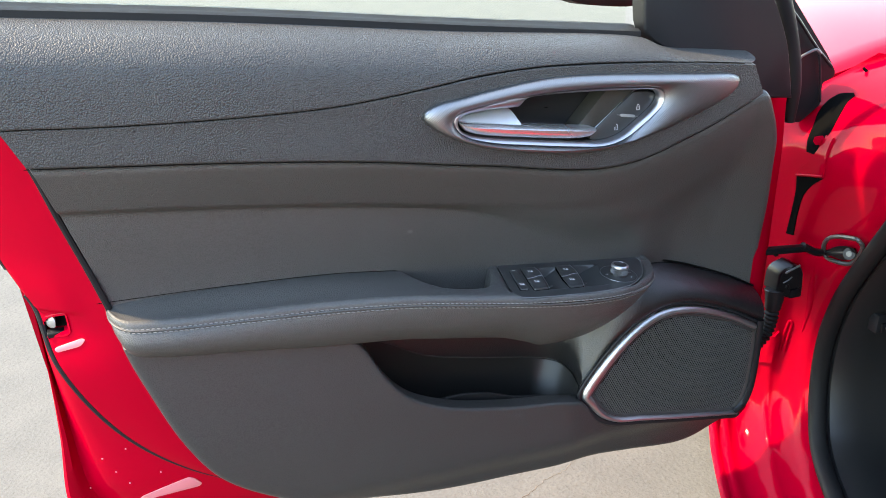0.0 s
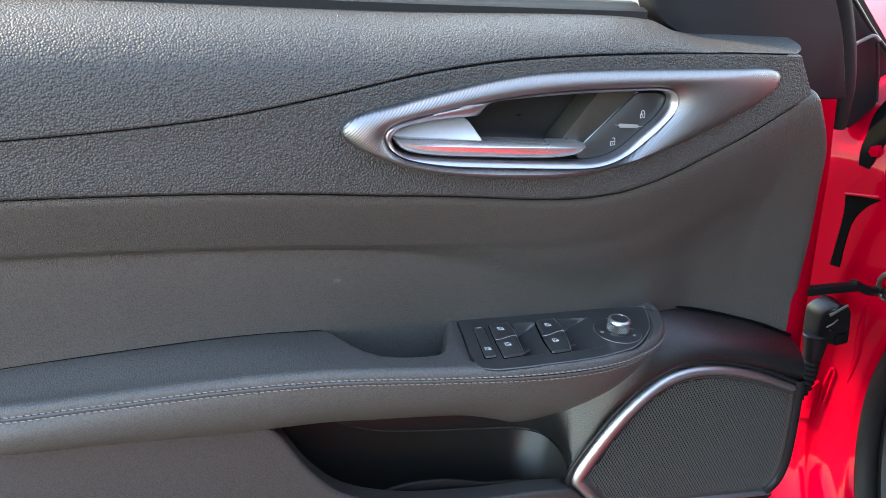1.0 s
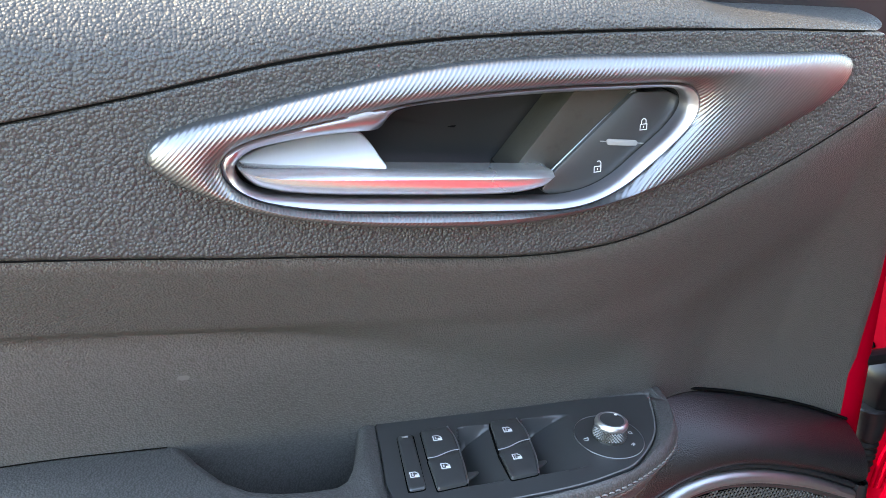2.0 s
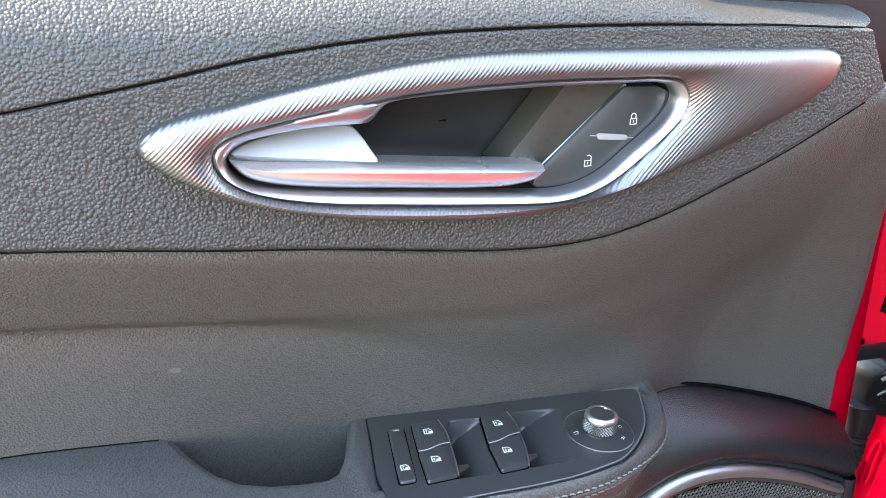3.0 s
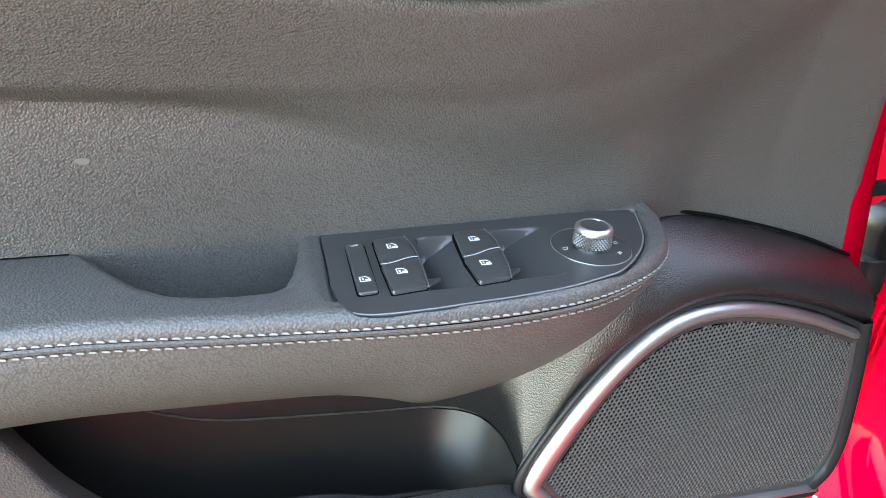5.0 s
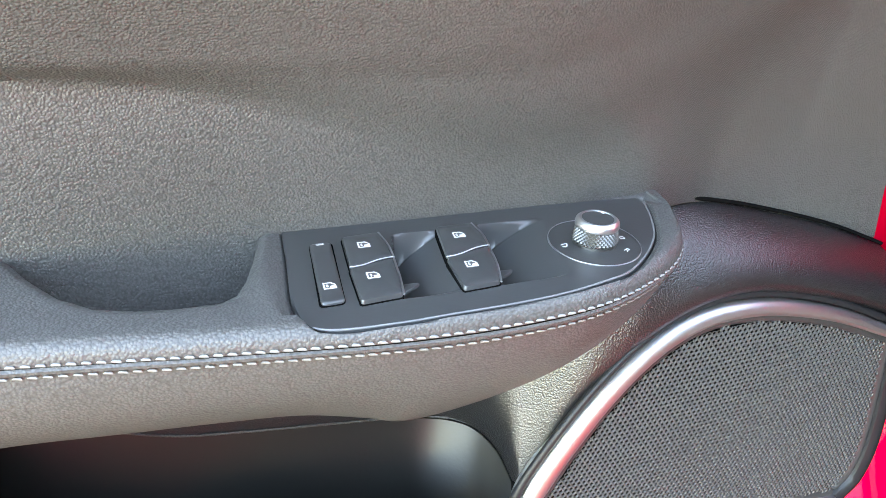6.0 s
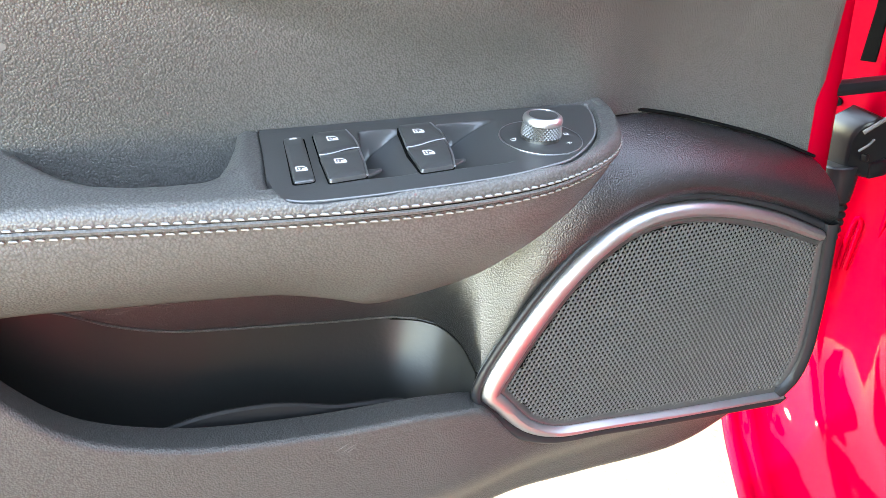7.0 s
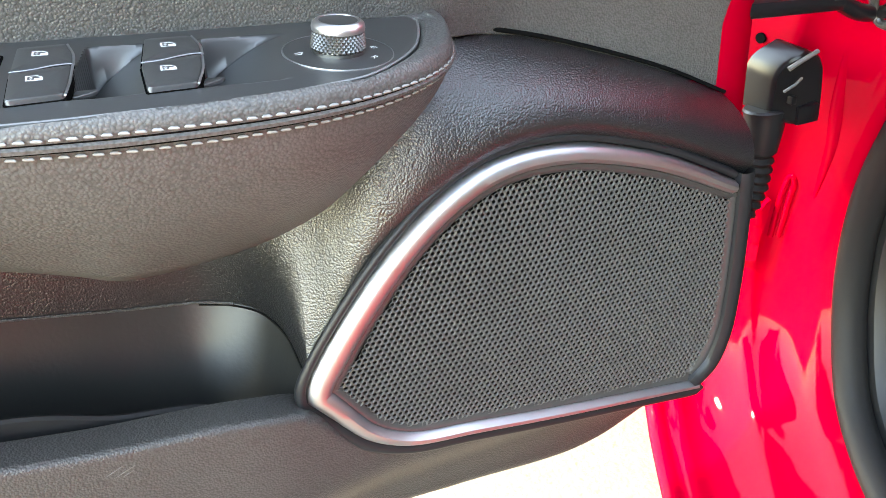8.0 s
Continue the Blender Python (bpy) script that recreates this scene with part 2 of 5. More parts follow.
paving = tagged(part("ground", ground_sheet(), concrete), "sunlit beige concrete paving with hairline cracks", "ground", kind="structure")
crack_dark = material("crack", (0.13, 0.108, 0.085), 0.9)
CRACK = curve([(1.05, 1.72), (0.922, 1.628), (0.887, 1.604), (0.857, 1.583), (0.819, 1.573), (0.783, 1.554), (0.753, 1.536), (0.64, 1.50)], 90)
random.seed(4)
CRACK = [(x + random.uniform(-0.003, 0.003), y + random.uniform(-0.003, 0.003), 0.0015) for x, y in CRACK]
part("crack", tube(CRACK, [random.uniform(0.0004, 0.0011) for _ in CRACK], 5), crack_dark, paving)

# ================= the open door =================
door = thing("vehicle_door", "open red car door with black leather trim", "car door", (0.45, 1.25, 0.35))
tagged(door, kind="thing")
DOOR_INV = Matrix.Translation((-0.45, -1.25, -0.35))


def dpart(name, bm, mat, parent=None, label="", sharp=40):
    """A part of the door, built at its place in the world."""
    ob = part(name, bm, mat, None, label, sharp)
    if parent is None or parent is door:
        ob.data.transform(DOOR_INV)
        ob.parent = door
    else:
        ob.data.transform(DOOR_INV)
        ob.parent = parent
    return ob


# the upper trim stands prouder than the armrest: it is drawn a little smaller and nearer
PROUD = Matrix.Translation((0.0087, 0.0170, 0.0356)) @ Matrix.Scale(0.97, 4)


def upart(name, bm, mat, parent=None, label="", sharp=40, weight=None):
    """A part of the upper trim; weight(co): how far it takes part in standing proud."""
    for v in bm.verts:
        v.co = v.co.lerp(PROUD @ v.co, (weight(v.co) if weight else 1.0) * smooth(-0.14, 0.30, v.co.x))
    return dpart(name, bm, mat, parent, label, sharp)


# lines of the trim in (x, z)
BELT = [(-0.16, 1.103), (-0.079, 1.095), (0.154, 1.075), (0.427, 1.047), (0.702, 1.020), (0.725, 1.009), (0.750, 1.002), (0.80, 0.9965), (0.882, 0.9875)]
SEAM_A = [(-0.092, 0.988), (-0.060, 0.9865), (-0.011, 0.983), (0.076, 0.979), (0.169, 0.977), (0.267, 0.979), (0.371, 0.99), (0.443, 1.0), (0.517, 1.005), (0.595, 1.004), (0.719, 0.997), (0.847, 0.985)]
SEAM_B = [(-0.070, 0.943), (0.012, 0.936), (0.134, 0.925), (0.265, 0.911), (0.346, 0.9004), (0.4065, 0.8911), (0.4714, 0.882), (0.5426, 0.870), (0.582, 0.8645), (0.622, 0.8618), (0.660, 0.864), (0.7024, 0.8735), (0.7436, 0.888), (0.787, 0.9045), (0.829, 0.924), (0.868, 0.943)]
REST = [(-0.002, 0.722), (0.129, 0.715), (0.3, 0.70), (0.36, 0.66), (0.4, 0.635), (0.48, 0.635), (0.53, 0.66), (0.60, 0.67), (0.752, 0.678), (0.830, 0.655), (0.912, 0.624), (0.960, 0.603)]


def pad_depth(x, z, u, v):
    d = belt_z(x) - z
    tall = max(belt_z(x) - seam_a(x), 0.01)
    return 1.085 + 0.062 * math.exp(-max(d, 0) / min(0.017, 0.30 * tall))


belt_z, seam_a, seam_b = height(BELT), height(SEAM_A), height(SEAM_B)
N = 120
upart("upper_pad", band(curve(BELT, N), curve(SEAM_A, N), N, 40, pad_depth, (0.006, 0.0022, 0.004, 0.004)), coarse_leather, label="coarse-grained black leather upper pad")


def strip_depth(x, z, u, v):
    return 1.0855 + 0.006 * v + 0.002 * math.cos(math.pi * v)


def opened(bm, outline):
    """The mesh without its faces inside an outline of (x, z)."""
    gone = [f for f in bm.faces if within((f.calc_center_median().x, f.calc_center_median().z), outline)]
    bmesh.ops.delete(bm, geom=gone, context="FACES")
    return bm


CUTOUT = curve([(0.395, 0.947), (0.42, 0.965), (0.485, 0.976), (0.575, 0.980), (0.68, 0.975), (0.712, 0.962), (0.714, 0.938), (0.68, 0.905), (0.635, 0.8915), (0.59, 0.8925), (0.48, 0.907), (0.41, 0.930)], 80, True)
upart("handle_strip", opened(band(curve(SEAM_A, 240), curve(SEAM_B, 240), 240, 50, strip_depth, (0.0022, 0.003, 0.004, 0.006), gap=0.0008), CUTOUT), coarse_leather, label="coarse-grained black strip round the handle")


def insert_depth(x, z, u, v):
    top = seam_b(min(x, 0.862))
    d, tall = max(top - z, 0.0), 0.19 + 0.10 * smooth(0.6, 0.95, x)
    dc, wide, soft = 0.061, 0.013 + 0.10 * smooth(0.40, 0.80, x), smooth(0.42, 0.82, x)
    slope = (1 - soft) * min(d / dc, 1) + soft * smooth(-0.02, 2.2 * dc, d)
    return 1.095 + 0.027 * slope + 0.016 * smooth(dc - 0.003 - 0.3 * (wide - 0.013), dc - 0.003 + wide, d) + (0.019 + 0.021 * smooth(0.715, 0.80, x)) * smooth(dc, tall, d)


INSERT_N = 200
top_b = curve(SEAM_B + [(0.876, 0.9445), (0.884, 0.940)], INSERT_N)
upart("insert", band(top_b, curve(REST, INSERT_N), INSERT_N, 110, insert_depth, (0.013, 0.002, 0.006, 0.012), bulge=0.030, gap=0.0012), insert_leather, label="smooth black leather door insert", weight=lambda c: 1 - smooth(0.0, 0.075, seam_b(min(c.x, 0.862)) - c.z))

for trim_line, depth_at, lift in ((SEAM_A, lambda x, z: strip_depth(x, z, 0, 0.0), 0.0012), (SEAM_B, lambda x, z: strip_depth(x, z, 0, 1.0), 0.0014)):
    upart("trim_seam", tube([(x, depth_at(x, z) + lift, z) for x, z in curve(trim_line, 140)[:-3]], 0.00055, 6), dark_void, label="dark seam between two trim pieces")

# ---- armrest ----
EDGE = [(-0.010, 1.165, 0.735), (-0.007, 1.137, 0.732), (0.009, 1.117, 0.7275), (0.05, 1.108, 0.7260), (0.15, 1.097, 0.7262), (0.25, 1.086, 0.7265), (0.35, 1.071, 0.7242), (0.45, 1.056, 0.7148), (0.53, 1.0445, 0.7085),
        (0.60, 1.043, 0.7028), (0.64, 1.049, 0.699), (0.67, 1.061, 0.6955), (0.70, 1.078, 0.693), (0.718, 1.096, 0.692), (0.729, 1.118, 0.692), (0.7355, 1.142, 0.6925), (0.738, 1.160, 0.693)]
UNDER = [(-0.002, 1.16, 0.70), (0.002, 1.14, 0.698), (0.012, 1.122, 0.690), (0.05, 1.116, 0.683), (0.15, 1.114, 0.673), (0.25, 1.112, 0.662), (0.35, 1.111, 0.6535), (0.40, 1.111, 0.6455), (0.45, 1.111, 0.6375), (0.495, 1.111, 0.629), (0.53, 1.111, 0.6165), (0.546, 1.111, 0.6095),
         (0.56, 1.111, 0.6072), (0.60, 1.111, 0.6085), (0.63, 1.113, 0.612), (0.66, 1.122, 0.618), (0.685, 1.135, 0.630), (0.705, 1.146, 0.645), (0.722, 1.155, 0.662), (0.733, 1.165, 0.676), (0.740, 1.178, 0.686)]
REST_TOP = height([(-0.03, 0.747), (0.129, 0.746), (0.275, 0.7415), (0.36, 0.733), (0.44, 0.725), (0.49, 0.7205), (0.6, 0.7105), (0.745, 0.6985)])


FRONT = height([(0.4895, 1.0820), (0.4900, 1.0700), (0.4937, 1.0580), (0.502, 1.0535), (0.5334, 1.0515), (0.5616, 1.0525), (0.5911, 1.0535), (0.6226, 1.0565), (0.6514, 1.063), (0.664, 1.067), (0.6817, 1.0795), (0.701, 1.10), (0.712, 1.12), (0.7223, 1.1465)])
REAR = height([(0.4895, 1.0835), (0.4930, 1.1020), (0.4964, 1.1209), (0.5040, 1.1600), (0.5070, 1.1612), (0.6025, 1.1560), (0.7200, 1.1490), (0.7223, 1.1475)])


def plate_z(x, y=1.10):
    return 0.7165 - 0.088 * (x - 0.53) + 0.03 * (y - 1.157)


def under_panel(x, y):
    """How far a place lies inside the edge of the switch panel."""
    if not 0.48 < x < 0.73:
        return -0.02
    q = min(max(x, 0.4896), 0.7222)
    return min(y - FRONT(q), 1.1612 - 0.055 * (x - 0.507) - y, (x - 0.4895 - 0.186 * max(y - 1.082, 0)), 0.7235 - x)


# the pull cup, seen from above
CUP = np.array([(0.352, 1.19), (0.362, 1.163), (0.374, 1.135), (0.388, 1.110), (0.402, 1.097), (0.420, 1.091), (0.440, 1.089), (0.458, 1.090), (0.467, 1.096), (0.474, 1.108), (0.484, 1.135), (0.4925, 1.165), (0.497, 1.19)])


def inside_cup(x, y):
    """How far a place lies inside the rim of the pull cup."""
    a, b, p = CUP, np.roll(CUP, -1, 0), np.array((x, y))
    w = np.clip(((p - a) * (b - a)).sum(1) / ((b - a) ** 2).sum(1), 0, 1)
    near = float(np.min(np.linalg.norm(a + (b - a) * w[:, None] - p, axis=1)))
    return near if within((x, y), CUP) else -near


def rest_z(x, y):
    """The armrest's top, with the pull cup sunk behind its rail."""
    z = REST_TOP(x) - 0.004 * smooth(0.37, 0.40, x) * (1 - smooth(0.465, 0.485, x)) * (1 - smooth(1.08, 1.11, y))
    if 0.345 < x < 0.50 and y > 1.08:
        d = inside_cup(x, y)
        z -= 0.0025 * smooth(-0.005, 0.0, d) + 0.065 * smooth(0.0, 0.011, d)
    return z


def armrest_mesh():
    n = 560
    edge, under = curve(EDGE, n), curve(UNDER, n)
    rows = []
    for w in np.r_[np.linspace(0, 0.85, 84), np.linspace(0.862, 1, 16)]:
        row = []
        for e in edge:
            back = np.array([max(e[0], -0.01), 1.172 - 0.010 * smooth(0.66, 0.72, e[0])])
            if e[0] > 0.60:
                back[0] = 0.60 + (e[0] - 0.60) * 0.98
            p = back + (e[:2] - back) * w
            z = rest_z(p[0], p[1])
            gap = np.linalg.norm(e[:2] - p)
            r = 0.009
            rim = e[2] + r
            inset = under_panel(p[0], p[1])
            if inset > -0.012:
                level = plate_z(p[0], p[1]) - 0.0008
                z += (level - z) * smooth(-0.012, -0.001, inset) - 0.004 * smooth(-0.0025, 0.0005, inset) - 0.030 * smooth(0.005, 0.011, inset)
            if inset < 0:
                z += (rim - z) * (1 - smooth(r, 0.060, gap)) * (1 - smooth(-0.010, -0.002, inset)) * (1 - smooth(1.115, 1.150, p[1]) * smooth(0.69, 0.72, p[0]))
            if gap < r:
                z = min(z, e[2] + math.sqrt(max(r * r - (r - gap) ** 2, 0)))
            row.append((p[0], p[1], z))
        rows.append(row)
    last = [r[2] for r in rows[-1]]
    for k, w in enumerate(np.linspace(0.0, 1, 16)):
        row = []
        for j, (e, b) in enumerate(zip(edge, under)):
            p = np.array([e[0], e[1], last[j]]) + (b - np.array([e[0], e[1], last[j]])) * w
            groove = 0.0022 * math.exp(-((w * 0.07 - 0.006) / 0.0016) ** 2) if w < 0.3 else 0
            bow = -0.012 * math.sin(math.pi * w)
            row.append((p[0], p[1] + bow + groove, p[2]))
        rows.append(row)
    rows.append([(b[0], b[1] + 0.05, b[2] + 0.004) for b in under])
    return loft(rows), edge, under, last


mesh_arm, edge_arm, under_arm, z_arm = armrest_mesh()
armrest = dpart("armrest", mesh_arm, fine_leather, label="stitched black leather armrest with a pull cup", sharp=60)
dpart("seam_backing", plate(curve([(-0.09, 0.99), (-0.05, 0.92), (0.3, 0.885), (0.60, 0.85), (0.84, 0.93), (0.83, 0.985), (0.6, 1.02), (0.1, 1.05), (-0.1, 1.06)], 60, True), lambda a, b, d: (a, 1.142 + d, b), 0.01), dark_void, label="dark carrier behind the trim seams")
# thin black line standing in for the contact shadow between insert and armrest
line_here = [(x, insert_depth(x, REST_TOP(x), 0.5, 0.5) - 0.0004, REST_TOP(x) + 0.0006) for x in np.linspace(-0.02, 0.357, 60)]
dpart("armrest_contact_shade", tube(line_here, 0.00045, 6), dark_void, armrest, "black line drawn for the contact shadow above the armrest")

# ---- lower panel with its map pocket ----
LIP = [(0.003, 0.701), (0.012, 0.6915), (0.116, 0.6795), (0.2, 0.6695), (0.285, 0.658), (0.300, 0.645), (0.331, 0.592), (0.363, 0.557), (0.421, 0.529), (0.508, 0.510), (0.60, 0.498), (0.634, 0.487), (0.655, 0.460), (0.69, 0.432), (0.80, 0.418), (0.905, 0.405), (0.928, 0.406)]
FOOT = [(-0.001, 0.70), (0.009, 0.668), (0.025, 0.626), (0.060, 0.544), (0.102, 0.481), (0.174, 0.430), (0.26, 0.393), (0.346, 0.373), (0.437, 0.360), (0.532, 0.355), (0.632, 0.351), (0.738, 0.342), (0.853, 0.329), (0.900, 0.339), (0.936, 0.362)]


def lower_depth(x, z, u, v):
    y = 1.128 - 0.010 * math.sin(math.pi * min(max((0.70 - z) / 0.32, 0), 1))
    return y + 0.014 * (1 - smooth(0.38, 0.43, z)) + 0.012 * smooth(0.6, 0.7, x) + float(np.interp(x, [0.2, 0.26, 0.35, 0.53, 0.74, 0.9], [0, 0.004, 0.008, 0.016, 0.018, 0.028])) * (1 - smooth(0.34, 0.415, z))


dpart("lower_panel", band(curve(LIP, N), curve(FOOT, N), N, 40, lower_depth, (0.005, 0.012, 0.010, 0.006), back=0.02), hard_plastic, label="matt black plastic lower door panel")

# pocket: bucket wall, floor and the liner above it
LINER_EDGE = [(0.24, 1.218, 0.640), (0.32, 1.218, 0.610), (0.367, 1.2175, 0.588), (0.396, 1.2175, 0.5705), (0.432, 1.2175, 0.556), (0.471, 1.2175, 0.547), (0.512, 1.2175, 0.539), (0.555, 1.217, 0.531), (0.595, 1.214, 0.5255), (0.614, 1.207, 0.523), (0.628, 1.194, 0.5205), (0.6365, 1.174, 0.514), (0.6385, 1.157, 0.505), (0.6395, 1.141, 0.494)]


def pocket_mesh():
    rim = curve(LINER_EDGE, 90)
    rows = []
    for w in np.linspace(0, 1, 16):
        rows.append([(x - 0.022 * w * smooth(0.57, 0.63, x), y - 0.024 * w * smooth(1.14, 1.18, y), z + (0.455 - z) * w) for x, y, z in rim])
    rows.append([(x - 0.022 * smooth(0.57, 0.63, x), 1.152, 0.453) for x, y, z in rim])
    return loft(rows)


pocket = dpart("map_pocket", pocket_mesh(), pocket_plastic, label="black plastic map pocket", sharp=70)
MAT_EDGE = [(0.395, 1.150, 0.520), (0.436, 1.151, 0.5255), (0.478, 1.151, 0.522), (0.50, 1.150, 0.517), (0.533, 1.150, 0.505), (0.55, 1.150, 0.502), (0.575, 1.150, 0.497), (0.592, 1.150, 0.488)]
mat_line = curve(MAT_EDGE, 60)
dpart("pocket_mat", loft([[(x, y + a, z + b) for x, y, z in mat_line] for a, b in ((0.004, -0.022), (0.0, -0.012), (-0.001, -0.001), (0.0008, 0.0006), (0.003, 0.0), (0.005, -0.012))]), rubber, pocket, "thin rubber mat standing up in the pocket")

# ---- speaker hood ----
OVER = [(0.24, 1.218, 0.672), (0.40, 1.217, 0.665), (0.54, 1.213, 0.66), (0.655, 1.192, 0.66), (0.688, 1.180, 0.676), (0.716, 1.174, 0.686), (0.752, 1.178, 0.682), (0.802, 1.179, 0.669), (0.846, 1.180, 0.6535), (0.906, 1.180, 0.629), (0.955, 1.179, 0.604)]
INNER = LINER_EDGE + [(0.646, 1.141, 0.503), (0.668, 1.139, 0.538), (0.705, 1.137, 0.582), (0.752, 1.135, 0.613), (0.80, 1.134, 0.6200), (0.874, 1.134, 0.597), (0.944, 1.138, 0.562)]


def hood_mesh():
    n = 140
    # the two lines run together by the distance along each of them, held at four places
    ou = np.vstack([curve(OVER[:4], 50), curve(OVER[3:7], 45)[1:], curve(OVER[6:], 48)[1:]])
    inn = np.vstack([curve(INNER[:14], 50), curve(INNER[13:17], 45)[1:], curve(INNER[16:], 48)[1:]])
    rows = []
    for w in np.linspace(0, 1, 24):
        row = []
        for j, (o, i) in enumerate(zip(ou, inn)):
            p = o + (i - o) * w
            swell = smooth(40, 95, j)
            y = p[1] + (o[1] + (i[1] - 0.006 - o[1]) * math.sin(math.pi / 2 * w) - p[1]) * swell - 0.006 * math.sin(math.pi * w) * swell
            z = p[2] + (o[2] + (i[2] - o[2]) * (1 - math.cos(math.pi / 2 * w)) - p[2]) * 0.75 * swell
            row.append((p[0], y + 0.006 * swell * smooth(0.8, 1.0, w), z))
        rows.append(row)
    rows.insert(0, [(q[0], q[1] + 0.02, q[2] + 0.002) for q in ou])
    rows.append([(q[0], q[1] + 0.015, q[2]) for q in inn])
    return loft(rows)


hood = dpart("speaker_hood", hood_mesh(), grained_plastic, label="grained black plastic hood round the loudspeaker")

dpart("hood_edge", tube([(q[0], q[1] - 0.001, q[2] + 0.0006) for q in curve(LINER_EDGE[1:10], 80)], 0.0009, 8), hard_plastic, hood, "pale rounded lower edge of the liner")
# black tube standing in for the shadow in the gap above the hood
dpart("hood_seam", tube([(q[0], q[1] - 0.0032, q[2] + 0.0016) for q in curve(OVER[5:], 80)], 0.0014, 8), dark_void, hood, "black line drawn for the shadow in the gap between hood and insert")
dpart("hood_seam", tube([(q[0] - 0.0004, q[1] - 0.0012, q[2] - 0.0008) for q in curve(LINER_EDGE[8:], 60)], 0.0006, 8), dark_void, hood, "dark seam where the liner meets the pocket")

# ---- loudspeaker ----
SPK = [(0.934, 0.562), (0.874, 0.594), (0.811, 0.6145), (0.765, 0.616), (0.729, 0.6035), (0.6925, 0.5755), (0.6535, 0.528), (0.6368, 0.499), (0.636, 0.489), (0.646, 0.477), (0.668, 0.452), (0.695, 0.438), (0.74, 0.431), (0.81, 0.419), (0.918, 0.402)]
SPK_RIGHT = [(0.918, 0.402), (0.934, 0.416), (0.944, 0.44), (0.948, 0.475), (0.949, 0.519), (0.948, 0.568)]


def spk_y(x, z):
    return 1.131 - 0.006 * (1 - ((x - 0.79) / 0.15) ** 2) * (1 - ((z - 0.51) / 0.11) ** 2)


def frame_piece(line, widths, crest, lift=0.0):
    """A moulded strip along part of the loudspeaker's edge."""
    t = np.gradient(line, axis=0)
    t /= np.linalg.norm(t, axis=1)[:, None]
    nrm = np.stack([-t[:, 1], t[:, 0]], 1)
    rows = []
    for w, d in ((-0.06, 0.014), (-0.06, 0.002), (0.05, -0.002), (0.3, -crest), (0.6, -crest), (0.9, -0.001), (1.0, 0.003), (1.0, 0.014)):
        q = line + nrm * (w * widths)[:, None]
        rows.append([(a, spk_y(a, b) + d + lift, b) for a, b in q])
    return loft(rows)


spk_line = np.vstack([curve(SPK[:9], 90), curve(SPK[8:], 60)[1:]])
far = np.linspace(0, 1, len(spk_line))
ring_w = np.interp(far, [0, 0.2, 0.4, 0.56, 0.62, 0.70, 1.0], [0.0085, 0.0115, 0.0135, 0.0155, 0.013, 0.009, 0.0065])
speaker = dpart("loudspeaker", frame_piece(spk_line, ring_w, 0.004), brushed, label="door loudspeaker with a satin metal surround")
right_line = curve(SPK_RIGHT, 40)
dpart("side_rim", frame_piece(right_line, np.full(40, 0.0125), 0.0035), smooth_plastic, speaker, "black plastic rim")
inner_line = np.vstack([spk_line, right_line[1:-1]])
inner_w = np.r_[ring_w, np.full(38, 0.0125)]
grille_out = shifted(inner_line, inner_w)
grille_in = shifted(inner_line, inner_w + 0.0032)


def grille_mesh(pitch):
    """A moulded grille: a raised web with a hexagonal lattice of holes, in straight slanted rows."""
    verts, faces = [], []
    poly = shifted(grille_in, 0.0012)
    rise = pitch * math.sqrt(3) / 2
    for i in range(-5, 70):
        for j in range(-5, 110):
            cx, cz = 0.63 + pitch * (j + 0.5 * (i % 2)), 0.39 + rise * i
            if not within((cx, cz), poly):
                continue
            k = len(verts)
            for r, d in ((0.5 / math.cos(radians(30)), -0.0004), (0.52, -0.0006), (0.41, -0.0001), (0.37, 0.0009)):
                for s in range(6):
                    a = radians(60 * s + 30)
                    x, z = cx + pitch * r * math.cos(a), cz + pitch * r * math.sin(a)
                    verts.append((x, spk_y(x, z) + 0.0025 + d, z))
            for ring in range(3):
                for s in range(6):
                    faces.append((k + ring * 6 + s, k + ring * 6 + (s + 1) % 6, k + ring * 6 + 6 + (s + 1) % 6, k + ring * 6 + 6 + s))
    mesh = bpy.data.meshes.new("mesh")
    mesh.from_pydata(verts, [], faces)
    bm = bmesh.new()
    bm.from_mesh(mesh)
    bpy.data.meshes.remove(mesh)
    return bm


dpart("grille", grille_mesh(0.0038), grille_plastic, speaker, "black perforated loudspeaker grille", sharp=180)
rows = []
for poly, d in ((grille_out, 0.003), (grille_out, 0.0012), (shifted(grille_in, -0.001), 0.0012), (shifted(grille_in, 0.002), 0.0035)):
    rows.append([(a, spk_y(a, b) + d, b) for a, b in poly])
dpart("grille_border", loft(rows, closed=True), switch_plastic, speaker, "plain black edge of the grille")
lip = shifted(np.vstack([spk_line, right_line[1:-1]]), -0.0042)
dpart("speaker_lip", tube([(a, spk_y(a, b) + 0.0035, b) for a, b in lip[:150]], [0.0030 + 0.0018 * smooth(80, 97, k) for k in range(150)], 10), smooth_plastic, speaker, "black plastic lip round the surround")
dpart("speaker_carrier", plate(shifted(inner_line, 0.001), lambda a, b, d: (a, 1.147 + d, b), 0.006), dark_void, speaker, "dark carrier behind the surround")
dpart("backing", plate(shifted(inner_line, 0.002), lambda a, b, d: (a, spk_y(a, b) + 0.0048 + d, b), 0.004), dark_void, speaker, "dark backing behind the grille")

# ---- door shell in red paint ----
RIM_OUT = [(-0.245, 1.11), (-0.19, 0.95), (-0.155, 0.83), (-0.134, 0.783), (-0.104, 0.707), (-0.098, 0.614), (-0.097, 0.543), (-0.100, 0.47), (-0.102, 0.393), (-0.095, 0.34), (-0.05, 0.32)]


